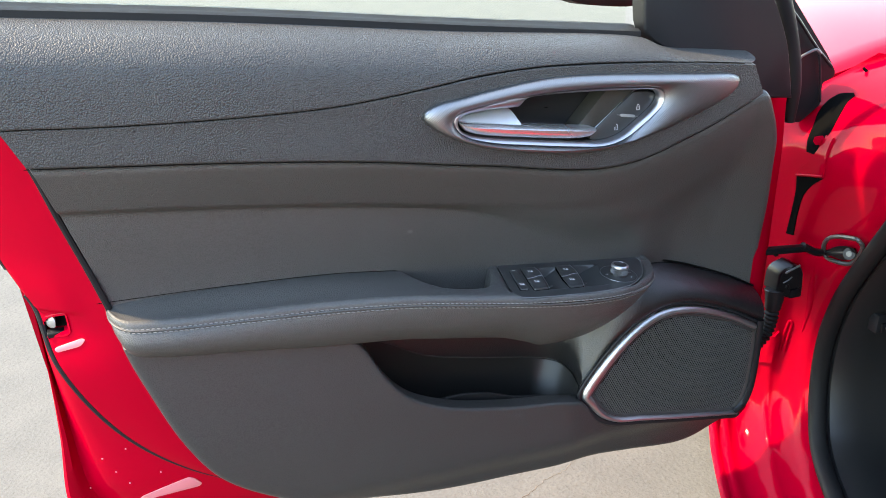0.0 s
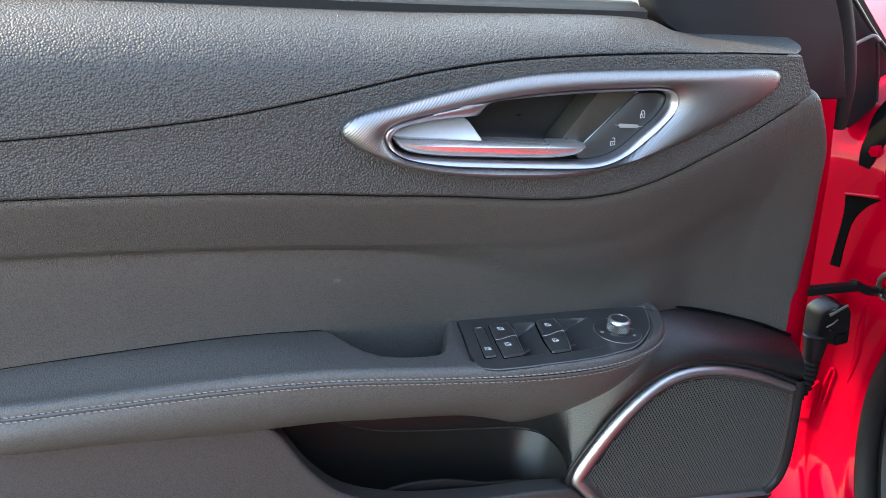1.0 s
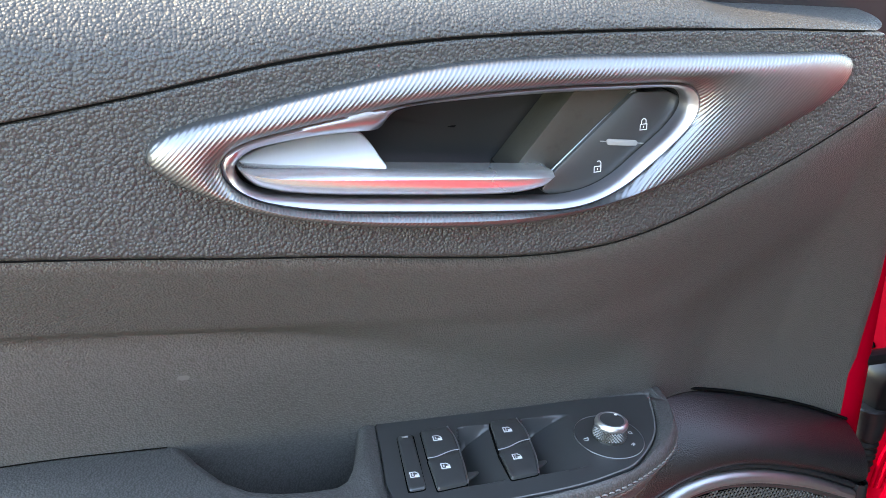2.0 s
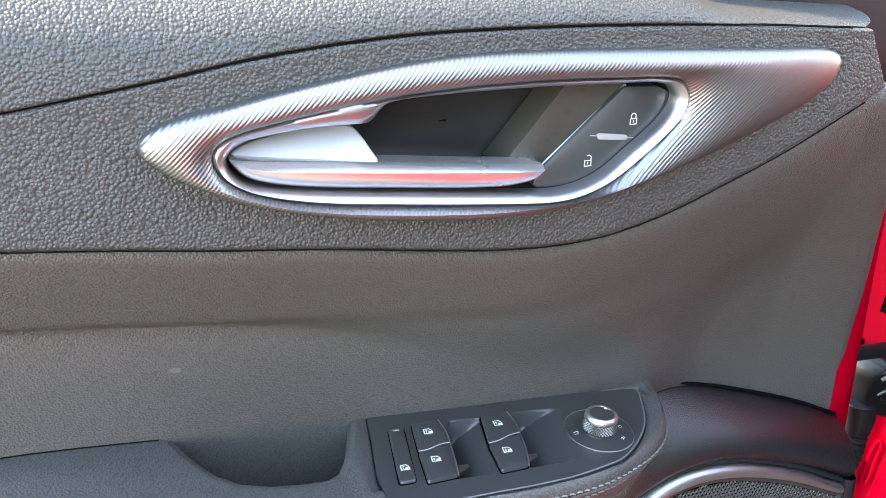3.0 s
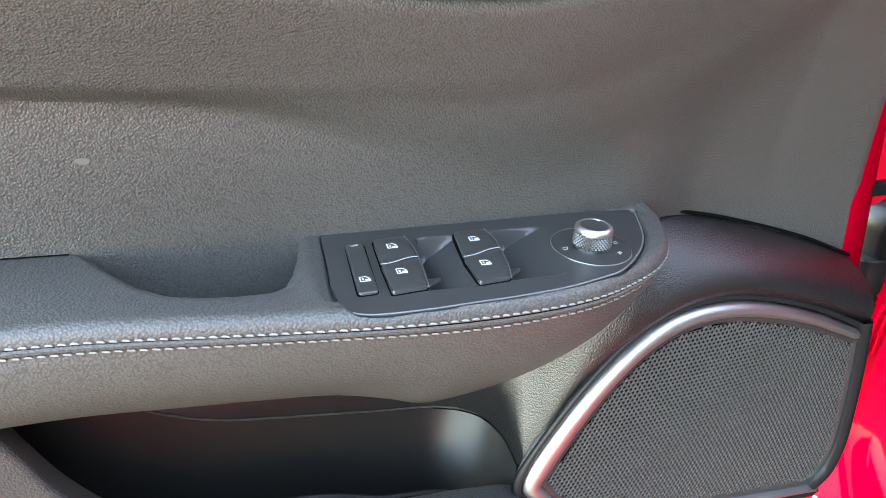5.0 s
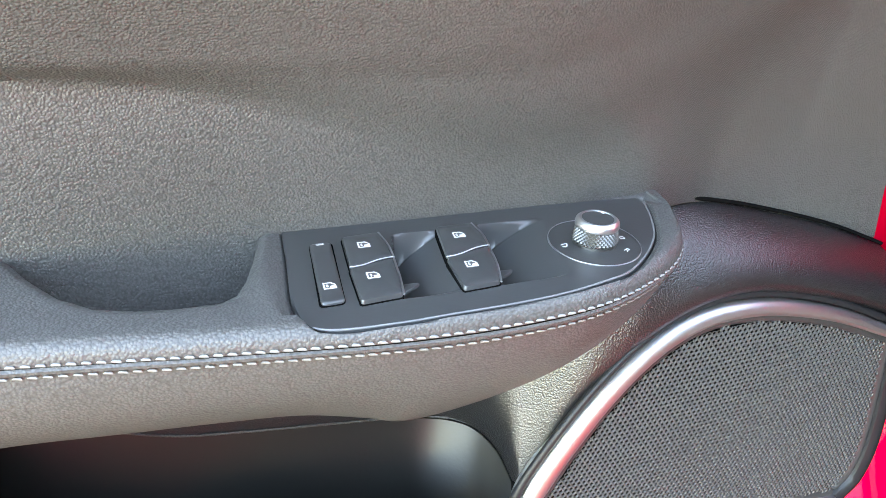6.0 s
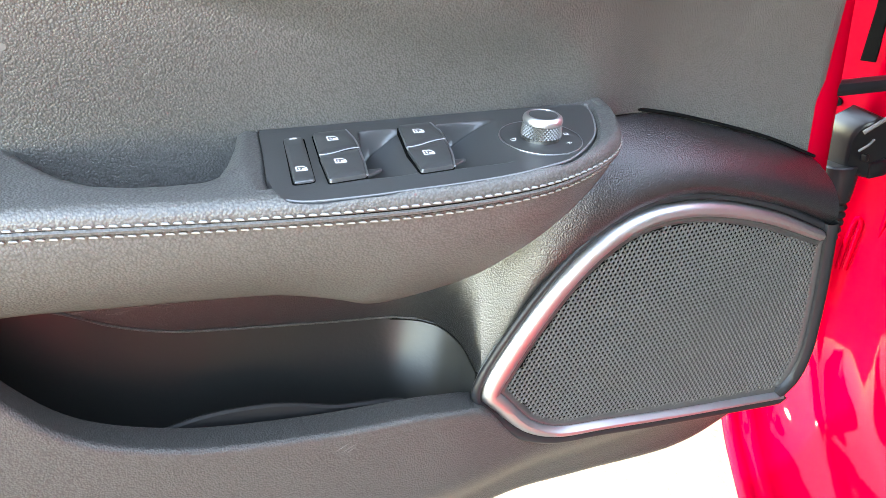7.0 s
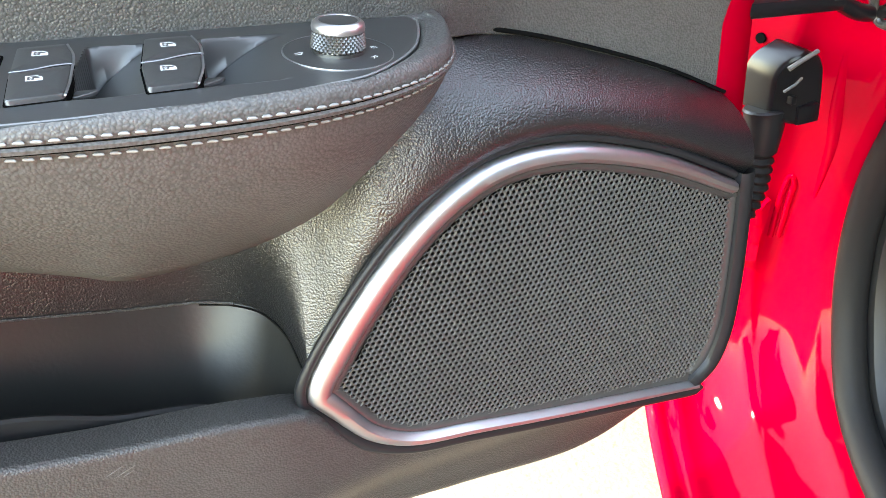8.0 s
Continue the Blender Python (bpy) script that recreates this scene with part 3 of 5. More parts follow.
# the line where the shut face ends: along the outer edge above the latch, along the rubber lip below it
FACE_END = [(-0.240, 1.285, 1.11), (-0.184, 1.275, 0.95), (-0.150, 1.262, 0.83), (-0.129, 1.256, 0.783), (-0.108, 1.249, 0.738), (-0.096, 1.243, 0.715), (-0.079, 1.217, 0.640), (-0.016, 1.201, 0.535), (0.070, 1.181, 0.468), (0.19, 1.167, 0.420), (0.262, 1.166, 0.405)]
FACE_IN = [(-0.165, 1.162, 1.11), (-0.098, 1.162, 0.985), (-0.071, 1.162, 0.934), (-0.046, 1.162, 0.859), (-0.018, 1.162, 0.775), (0.004, 1.162, 0.701), (0.023, 1.162, 0.626), (0.058, 1.162, 0.544), (0.100, 1.162, 0.481), (0.20, 1.162, 0.424), (0.265, 1.162, 0.408)]
FACE_OUT = [(-0.245, 1.291, 1.11), (-0.189, 1.287, 0.95), (-0.155, 1.283, 0.83), (-0.134, 1.283, 0.783), (-0.113, 1.283, 0.735), (-0.104, 1.283, 0.707), (-0.098, 1.283, 0.614), (-0.0975, 1.283, 0.50), (-0.102, 1.283, 0.393), (-0.09, 1.283, 0.335), (-0.04, 1.283, 0.318)]
LATCH = rounded([(-0.0865, 0.703), (-0.080, 0.7075), (-0.0595, 0.7165), (-0.0575, 0.691), (-0.0625, 0.686), (-0.089, 0.677), (-0.0915, 0.680)], 0.003, 4)


def in_step(points, each=14):
    c = curve(points, 3000)
    marks = [int(np.argmin(np.linalg.norm(c - np.array(p), axis=1))) for p in points]
    marks[0], marks[-1] = 0, len(c) - 1
    return np.vstack([c[np.linspace(u, v, each, endpoint=False).astype(int)] for u, v in zip(marks, marks[1:])] + [c[-1:]])


face_in, face_end, face_out = in_step(FACE_IN), in_step(FACE_END), in_step(FACE_OUT)
FACE_W = np.r_[0.0, 0.03, 0.06, np.linspace(0.1, 0.94, 44), 0.965, 0.985, 1.0]


def face_point(j, w):
    p = face_in[j] + (face_end[j] - face_in[j]) * w
    # a pressed ledge above the latch, and a soft swell below it
    p[1] += 0.006 * smooth(0.722, 0.731, p[2] + 0.012 * w) * (1 - smooth(0.735, 0.80, p[2])) * -smooth(0.25, 0.6, w)
    p[1] -= 0.004 * math.sin(math.pi * min(w, 1.0))
    p[1] -= 0.003 * (1 - smooth(0.0, 0.05, w))
    p[1] += 0.005 * smooth(0.96, 1.0, w)
    return p


face_grid = np.array([[face_point(j, w) for j in range(len(face_in))] for w in FACE_W])
flat_grid = face_grid.reshape(-1, 3)


def face_y(x, z):
    """How deep the shut face lies at (x, z)."""
    d = np.hypot(flat_grid[:, 0] - x, flat_grid[:, 2] - z)
    k = np.argsort(d)[:5]
    g = 1 / (d[k] + 1e-4)
    return float((flat_grid[k, 1] * g).sum() / g.sum())


def shell_mesh():
    rows = [[p for p in r] for r in face_grid]
    for w, y, add in ((0.04, 0.0, 0.010), (0.10, 0.0, 0.013), (0.35, 0.25, 0.008), (0.55, 0.45, 0.004), (0.70, 0.75, 0.0), (0.78, 0.97, 0.0), (0.82, 1.0, 0.002), (0.86, 0.98, -0.002), (0.90, 0.94, -0.006), (0.97, 0.93, -0.006), (1.0, 0.98, -0.004), (1.0, 1.0, 0.004), (0.9, 1.0, 0.008)):
        rows.append([(q[0] + (o[0] - q[0]) * w, q[1] + (o[1] - q[1]) * y + add * smooth(0.0, 0.02, np.hypot(o[0] - q[0], o[2] - q[2])), q[2] + (o[2] - q[2]) * w) for q, o in zip(face_end, face_out)])
    bm = loft(rows)
    gone = [f for f in bm.faces if f.calc_center_median().y < 1.27 and within((f.calc_center_median().x, f.calc_center_median().z), LATCH)]
    bmesh.ops.delete(bm, geom=gone, context="FACES")
    return bm


shell = dpart("door_shell", shell_mesh(), red_paint, label="glossy red painted inner door metal", sharp=50)
dpart("core", block((0.15, 1.24, 0.46), (0.90, 1.275, 0.93), 0.015), dark_void, label="hidden core of the door")
skin_rows = []
for z, y in ((0.32, 1.285), (0.36, 1.30), (0.55, 1.315), (0.75, 1.315), (0.90, 1.30), (1.0, 1.26)):
    lo = float(np.interp(z, [p[1] for p in RIM_OUT[::-1]], [p[0] for p in RIM_OUT[::-1]]))
    skin_rows.append([(x, y, z) for x in np.linspace(lo, 0.985, 30)])
dpart("outer_skin", loft(skin_rows), outer_paint, label="red painted outer door skin")


def hinge_face():
    rows = []
    for x, y in ((0.90, 1.188), (0.93, 1.179), (0.952, 1.178), (0.972, 1.184), (0.990, 1.196), (1.002, 1.210), (1.005, 1.235), (0.996, 1.275), (0.990, 1.30)):
        rows.append([(x - 0.014 * smooth(0.78, 0.93, z), y - 0.012 * smooth(0.75, 0.95, z), z) for z in np.linspace(0.36, 0.917, 24)])
    return loft(rows)


dpart("hinge_face", hinge_face(), red_paint, label="red painted hinge edge of the door", sharp=60)
SEAL_LINE = [(p[0], p[1] + 0.004, p[2]) for p in face_end[60:138]]
dpart("shut_seal", tube(SEAL_LINE, [0.0042 - 0.0026 * smooth(35, 77, k) for k in range(78)], 8), rubber, label="dark rubber sealing lip")
dpart("shut_seal", tube([(p[0] + 0.002, p[1] + 0.006, p[2]) for p in face_end[:48]], 0.005, 8), rubber, label="dark rubber sealing lip")
latch_rows = []
for grow, deep in ((0.002, 0.0005), (0.0008, -0.0016), (-0.0012, -0.0012), (-0.0018, 0.003), (-0.0018, 0.03)):
    latch_rows.append([(a, face_y(a, b) + deep, b) for a, b in shifted(LATCH, -grow)])
latch = dpart("door_latch", loft(latch_rows), red_paint, label="door latch sunk into the red shut face")
dpart("latch_box", plate(shifted(LATCH, -0.001), lambda a, b, d: (a, face_y(a, b) + 0.024 + d, b), 0.003), dark_void, latch, "black inside of the latch")
dpart("latch_wall", block((-0.086, 1.222, 0.679), (-0.060, 1.236, 0.687), 0.002), gloss_black, latch, "black plastic guide")
dpart("latch_claw", plate(rounded([(-0.086, 0.703), (-0.0765, 0.7075), (-0.074, 0.701), (-0.0745, 0.692), (-0.080, 0.689), (-0.0865, 0.693)], 0.002), lambda a, b, d: (a, face_y(a, b) + 0.003 + d, b), 0.012, 0.0015), chrome, latch, "bright steel claw")
PATCH = [(-0.0804, 0.6633), (-0.0782, 0.6668), (-0.0452, 0.6847), (-0.0406, 0.6840), (-0.0456, 0.6760), (-0.0500, 0.6728), (-0.0774, 0.6601)]
dpart("sticker", plate(rounded(PATCH, 0.003), lambda a, b, d: (a, face_y(a, b) - 0.0012 + d, b), 0.004, 0.0008), pink_print, label="pale pink patch on the shut face")
PATCH = [(-0.0053, 0.4076), (-0.0003, 0.4131), (0.0628, 0.4506), (0.0701, 0.4481), (0.0799, 0.4371), (0.0752, 0.4314), (0.0027, 0.4053)]
dpart("sticker", plate(rounded(PATCH, 0.003), lambda a, b, d: (a, 1.3455 - 0.311 * a - 0.298 * b + d, b), 0.004, 0.0008), pink_print, label="pale pink patch on the shut face")
for x, y, z in ((-0.0458, 1.2363, 0.4781), (-0.0137, 1.2152, 0.5004), (-0.0306, 1.2302, 0.4572), (0.0275, 1.2036, 0.4607), (-0.015, 1.2253, 0.4379), (-0.0703, 1.2843, 0.4023)):
    bead = bmesh.new()
    bmesh.ops.create_icosphere(bead, subdivisions=2, radius=0.0013)
    bmesh.ops.translate(bead, verts=bead.verts, vec=(x, y - 0.0004, z))
    dpart("droplet", bead, pink_print, shell, "tiny pale speck on the paint")
rim_line = [(p[0] + 0.0005, 1.153, p[2]) for p in face_in[6:64]]
dpart("trim_edge", tube(rim_line, 0.0042, 8), rubber, label="dark edge of the door trim")


# ---- window, its seals and the mirror triangle ----
pane = bpy.data.materials.new("tinted_glass")
pane.use_nodes = True
g = pane.node_tree.nodes["Principled BSDF"]
g.inputs["Base Color"].default_value = (0.90, 0.95, 0.88, 1)
g.inputs["Transmission Weight"].default_value = 1.0
g.inputs["Roughness"].default_value = 0.0
g.inputs["IOR"].default_value = 1.02
bt = curve([(-0.16, 1.10), (0.154, 1.07), (0.43, 1.04), (0.70, 1.015)], 30)
rows = [[(x, 1.188, z - 0.02) for x, z in bt], [(x, 1.215, 1.28) for x, z in bt], [(x, 1.219, 1.28) for x, z in bt], [(x, 1.192, z - 0.02) for x, z in bt], [(x, 1.188, z - 0.02) for x, z in bt]]
window = dpart("window_pane", loft(rows), pane, label="clear slightly green door glass")
window.visible_shadow = False
bt = curve([(-0.17, 1.109), (-0.079, 1.1005), (0.154, 1.0805), (0.427, 1.0525), (0.699, 1.0265)], 60)
rows = [[(x, y, z + d) for x, z in bt] for y, d in ((1.145, -0.02), (1.147, 0.001), (1.155, 0.004), (1.162, 0.003), (1.168, 0.006), (1.180, 0.006), (1.184, 0.0), (1.184, -0.03))]
upart("belt_seal", loft(rows), rubber, label="black rubber belt weatherstrip", sharp=60)
SAIL = [(0.698, 1.30), (0.693, 1.072), (0.697, 1.035), (0.704, 1.022), (0.744, 1.000), (0.80, 0.985), (0.855, 0.968), (0.875, 0.952), (0.895, 0.935), (0.912, 0.922), (0.946, 0.9195), (0.938, 0.954), (0.927, 0.995), (0.91, 1.035), (0.88, 1.09), (0.84, 1.16), (0.78, 1.30)]
dpart("mirror_triangle", plate(np.vstack([curve(SAIL[:7], 30), curve(SAIL[6:10], 16)[1:], curve(SAIL[9:11], 6)[1:], curve(SAIL[10:], 30)[1:-1]]), lambda a, b, d: (a, 1.135 + d + 0.10 * max(b - 1.0, 0) * 0.4, b), 0.03, 0.006), smooth_plastic, label="plain black mirror triangle cover")
EDGE_RUB = [(0.83, 1.215, 1.30), (0.90, 1.215, 1.18), (0.945, 1.215, 1.10), (0.975, 1.215, 1.036), (0.992, 1.215, 0.993), (1.006, 1.215, 0.942), (1.013, 1.217, 0.90), (1.017, 1.22, 0.857)]
dpart("edge_seal", tube(curve(EDGE_RUB, 50), [0.0125] * 44 + list(np.linspace(0.0125, 0.008, 6)), 10), rubber, label="black rubber seal up the front edge")
mirror_rows = []
for k, (y, s) in enumerate(((1.40, 0.75), (1.41, 0.95), (1.44, 1.0), (1.50, 0.95), (1.56, 0.75), (1.58, 0.4))):
    o = curve([(0.70, 1.06), (0.72, 1.028), (0.78, 1.014), (0.86, 1.012), (0.90, 1.03), (0.90, 1.12), (0.85, 1.16), (0.72, 1.15)], 40, True)
    m = o.mean(0)
    mirror_rows.append([(*(m[:1] + (q[:1] - m[:1]) * s), y, m[1] + (q[1] - m[1]) * s) for q in o])
mirror = dpart("wing_mirror", loft(mirror_rows, closed=True, cap=True), rubber, label="black outside mirror housing")
dpart("mirror_foot", tube(curve([(0.86, 1.43, 1.04), (0.89, 1.36, 1.02), (0.91, 1.28, 1.01), (0.91, 1.2, 1.01)], 20), 0.022, 12), gloss_black, mirror, "mirror stalk")

# ================= the car beside the door =================
HX, HY = 1.026, 1.326
RX, RY = -0.4311, -0.9023


def car_at(r, i, z):
    """A place by the car: r towards its tail, i inwards, from the foot of the hinge pillar's outer edge."""
    return (HX + RX * r - RY * i, HY + RY * r + RX * i, z)


car = thing("car", "red car with its front door open", "car", car_at(0.8, 0.6, 0.2))
CAR_INV = Matrix.Translation([-c for c in car_at(0.8, 0.6, 0.2)])


def cpart(name, bm, mat, parent=None, label="", sharp=40):
    ob = part(name, bm, mat, None, label, sharp)
    ob.data.transform(CAR_INV)
    ob.parent = parent or car
    return ob


# the rubber's line round the opening (r, z), and beside it the outer edge of the painted frame (r, i, z)
OPENING = [(1.25, 0.20), (0.9, 0.205), (0.6, 0.21), (0.35, 0.216), (0.2, 0.222), (0.12, 0.232), (0.065, 0.258), (0.027, 0.315), (0.010, 0.38), (0.018, 0.46), (0.06, 0.55), (0.12, 0.63), (0.19, 0.71), (0.26, 0.79), (0.30, 0.84), (0.34, 0.885), (0.38, 0.925)]
OUTER = [(1.25, 0.0, 0.170), (0.9, 0.0, 0.173), (0.6, 0.0, 0.176), (0.35, 0.0, 0.179), (0.17, 0.0, 0.183), (0.08, 0.0, 0.190), (0.02, 0.0, 0.203), (-0.025, 0.0, 0.24), (-0.04, 0.0, 0.33), (-0.045, 0.0, 0.43), (-0.045, 0.0, 0.54), (-0.045, 0.0, 0.63),
         (-0.045, 0.005, 0.71), (-0.045, 0.03, 0.79), (-0.05, 0.09, 0.86), (-0.05, 0.145, 0.895), (-0.05, 0.23, 0.93)]
PILLAR = [(0.36, 0.90), (0.5, 1.03), (0.75, 1.23), (1.0, 1.36), (1.25, 1.40)]


def run_of(points, n_each):
    """Even steps from each point to the next, so that two lines keep in step."""
    c = curve(points, 2000)
    marks = [int(np.argmin(np.linalg.norm(c - np.array(p), axis=1))) for p in points]
    marks[0], marks[-1] = 0, len(c) - 1
    return np.vstack([c[np.linspace(u, v, n_each, endpoint=False).astype(int)] for u, v in zip(marks, marks[1:])] + [c[-1:]])


line = run_of(OPENING, 10)
outer = run_of(OUTER, 10)


def outwards(curve_here):
    """Unit steps away from the opening, forwards and down."""
    tang = np.gradient(curve_here, axis=0)
    tang /= np.maximum(np.linalg.norm(tang, axis=1), 1e-9)[:, None]
    n2 = np.stack([-tang[:, 1], tang[:, 0]], 1)
    return n2 if n2[len(n2) // 2][0] < 0 else -n2


norm = outwards(line)


def frame_rows(section, line=line, norm=norm):
    """Rows round the door opening: section(k) gives (i, n) pairs for the k-th place along it."""
    cols = []
    for k, (p, q) in enumerate(zip(line, norm)):
        cols.append([car_at(p[0] + q[0] * n, i, p[1] + q[1] * n) for i, n in section(k)])
    return [list(r) for r in zip(*cols)]


def jamb_rows():
    """The painted frame from the rubber outwards: a flat flange, a step, a broad hollow with a pressed rib, and the outer edge."""
    steps = ((-0.20, 0.0, -0.006), (-0.04, 0.0, -0.004), (0.0, 0.0, 0.0), (0.06, 0.03, 0.004), (0.10, 0.06, 0.006), (0.14, 0.13, 0.016), (0.19, 0.20, 0.022), (0.26, 0.28, 0.026), (0.33, 0.36, 0.027), (0.37, 0.40, 0.024), (0.41, 0.44, 0.022), (0.45, 0.48, 0.027), (0.52, 0.56, 0.034),
             (0.60, 0.64, 0.037), (0.68, 0.72, 0.036), (0.74, 0.78, 0.030), (0.78, 0.82, 0.020), (0.81, 0.85, 0.014), (0.85, 0.88, 0.012), (0.88, 0.91, 0.014), (0.905, 0.93, 0.010), (0.93, 0.95, 0.002), (0.97, 0.975, 0.0), (1.0, 1.0, 0.002), (1.01, 1.0, 0.008), (1.0, 1.0, 0.020), (0.85, 1.0, 0.05), (0.6, 1.0, 0.07))
    rows = []
    for w, g, d in steps:
        row = []
        for k in range(len(line)):
            s3, o3 = np.array([line[k][0], 0.165, line[k][1]]), outer[k]
            deep = (0.35 + 0.65 * smooth(0.21, 0.33, line[k][1])) * (1 - 0.92 * smooth(0.66, 0.86, line[k][1]))
            p = np.array([s3[0] + (o3[0] - s3[0]) * g, s3[1] + (o3[1] - s3[1]) * w, s3[2] + (o3[2] - s3[2]) * g])
            p[[0, 2]] += norm[k] * d * deep
            row.append(car_at(*p))
        rows.append(row)
    return rows


door_frame = cpart("door_frame", loft(jamb_rows()), red_paint, label="glossy red painted door opening", sharp=60)
pl = curve(PILLAR, 40)
pn = outwards(pl)
cpart("windscreen_pillar", loft(frame_rows(lambda k: [(0.165, 0.0), (0.15, 0.01), (0.14, 0.03), (0.16, 0.06), (0.22, 0.07)], pl, pn)), red_paint, label="red windscreen pillar")


def seal_section(k):
    return [(0.172 + 0.016 * math.cos(a), -0.014 + 0.013 * math.sin(a)) for a in np.linspace(0, 2 * math.pi, 12)]


cpart("door_seal", loft(frame_rows(seal_section)), rubber, label="thick black rubber door seal")


def trim_section(k):
    return [(0.186, -0.006), (0.192, -0.020), (0.21, -0.026), (0.25, -0.024), (0.30, -0.012), (0.42, -0.008), (0.75, -0.006)]


cpart("kick_panel", loft(frame_rows(trim_section)), cup_plastic, label="dark grey plastic kick panel")

# front wing and bonnet
SHAPE = [(0.02, 0.28), (-0.01, 0.45), (-0.012, 0.62), (0.0, 0.76), (0.045, 0.845), (0.10, 0.880), (0.145, 0.900), (0.23, 0.936), (0.40, 0.975), (0.80, 1.005), (1.3, 0.99), (1.58, 0.95), (1.74, 0.88), (1.79, 0.76), (1.81, 0.5), (1.79, 0.24)]
sec = curve(SHAPE, 110)
wing = [[car_at(-0.055 - s, i + 0.08 * s, z + 0.012 * min(s / 0.02, 1) - 0.03 * s * s - 0.02 * s) for i, z in sec] for s in np.r_[0, 0.004, 0.012, np.linspace(0.03, 1.3, 24)]]
wing.insert(0, [car_at(-0.058, i + 0.012, z - 0.012) for i, z in sec])
wing.insert(0, [car_at(-0.075, i + 0.02, z - 0.03) for i, z in sec])
cpart("front_wing", loft(wing), outer_paint, label="glossy red front wing and bonnet edge", sharp=60)
cpart("bonnet_gap", tube(curve([car_at(-0.02, 0.173, 0.916), car_at(-0.018, 0.190, 0.905), car_at(-0.018, 0.217, 0.909), car_at(-0.018, 0.25, 0.914)], 30), 0.0025, 8), dark_void, label="dark gap below the wing")
# black cover at the foot of the windscreen pillar, beside the door's front edge
COVER = [(0.958, 1.126), (1.009, 1.064), (1.039, 1.033), (1.085, 0.980), (1.118, 0.942), (1.138, 0.914), (1.137, 0.905), (1.116, 0.897), (1.115, 0.880), (1.117, 0.860), (1.081, 0.834), (1.064, 0.837), (1.058, 0.889), (1.045, 0.947), (1.030, 0.997), (0.992, 1.085), (0.944, 1.127)]
cover = cpart("pillar_cover", plate(rounded(COVER, 0.004), lambda a, b, d: (a, 1.27 + d, b), 0.04, 0.006), smooth_plastic, label="black plastic cover at the pillar foot")
# the ledge's highlight is put into its paler grey
cpart("cover_rib", tube(curve([(1.050, 1.262, 0.936), (1.056, 1.260, 0.946), (1.066, 1.258, 0.952), (1.082, 1.258, 0.956), (1.092, 1.259, 0.949)], 30), 0.0022, 8), brushed_black, cover, "raised ledge of the cover, coloured pale for its highlight")
cpart("cover_rib", tube(curve([(1.092, 1.262, 0.947), (1.098, 1.262, 0.923), (1.107, 1.262, 0.870)], 20), 0.0022, 8), smooth_plastic, cover, "raised rib of the cover")
cpart("cover_rib", tube(curve([(1.016, 1.263, 1.032), (1.045, 1.262, 1.002), (1.083, 1.262, 0.960), (1.120, 1.262, 0.925)], 30), 0.0028, 8), smooth_plastic, cover, "raised rib of the cover")

# hinge, door check and wiring boot between door and pillar: recesses and the hinges' painted leaves follow the pressed frame
bpy.context.view_layer.update()
CAR_AT = CAR_INV.inverted()


def laid(name, side_a, side_b, mat, lift, label, parent=None):
    """A piece that lies on the painted frame between two lines, so far proud of it."""
    a, b = curve(side_a, 40), curve(side_b, 40)
    rows = []
    for w, d in ((0.0, -0.004), (0.0, 0.7 * lift), (0.03, lift), (0.2, lift), (0.4, lift), (0.6, lift), (0.8, lift), (0.97, lift), (1.0, 0.7 * lift), (1.0, -0.004)):
        row = []
        for p, q in zip(a, b):
            found, spot, way, face = door_frame.closest_point_on_mesh(CAR_INV @ Vector(p + (q - p) * w))
            way = way if way.x < 0 else -way
            row.append(CAR_AT @ (spot + way * d))
        rows.append(row)
    return cpart(name, loft(rows), mat, parent, label)


laid("hinge_recess", [(1.1384, 1.2244, 0.8899), (1.1383, 1.2542, 0.8815), (1.1277, 1.265, 0.8698), (1.1119, 1.2655, 0.8527), (1.0959, 1.2552, 0.8338), (1.0841, 1.2496, 0.8132), (1.0777, 1.2411, 0.7953)],
     [(1.1329, 1.2152, 0.8881), (1.1243, 1.2182, 0.8792), (1.1129, 1.2148, 0.8676), (1.0997, 1.211, 0.8496), (1.0909, 1.21, 0.835), (1.0827, 1.2184, 0.8153), (1.0771, 1.2184, 0.7961)], dark_void, 0.0012, "dark recess behind the upper hinge")
laid("hinge_slit", [(1.0804, 1.2585, 0.7484), (1.0849, 1.261, 0.7237), (1.0909, 1.27, 0.6902), (1.096, 1.279, 0.6611), (1.1003, 1.2874, 0.6327)],
     [(1.0766, 1.192, 0.7654), (1.0809, 1.2215, 0.7431), (1.0856, 1.2424, 0.7177), (1.0921, 1.2561, 0.685), (1.1014, 1.2696, 0.6357)], dark_void, 0.0012, "dark slit beside the pillar")
hinge = laid("hinge", [(1.08, 1.2584, 0.7504), (1.0782, 1.246, 0.7679), (1.077, 1.2226, 0.7916), (1.0805, 1.2132, 0.8101), (1.0881, 1.2117, 0.8289)],
             [(1.0761, 1.1903, 0.7688), (1.0746, 1.1903, 0.7856), (1.0763, 1.1912, 0.8034), (1.0813, 1.1923, 0.8184), (1.0857, 1.1912, 0.8295)], red_paint, 0.004, "red painted upper door hinge")
cpart("hinge_bolt", tube([(1.0848, 1.2207, 0.8199), (1.0740, 1.2170, 0.8205), (1.0735, 1.2168, 0.8205)], [0.0075, 0.0075, 0.005], 6), red_paint, hinge, "painted hexagonal bolt", sharp=20)
cpart("hinge_lip", tube(curve([(1.0770, 1.2560, 0.7515), (1.0745, 1.2300, 0.7590), (1.0728, 1.1920, 0.7695)], 20), 0.0022, 8), red_paint, hinge, "folded lower edge of the hinge")
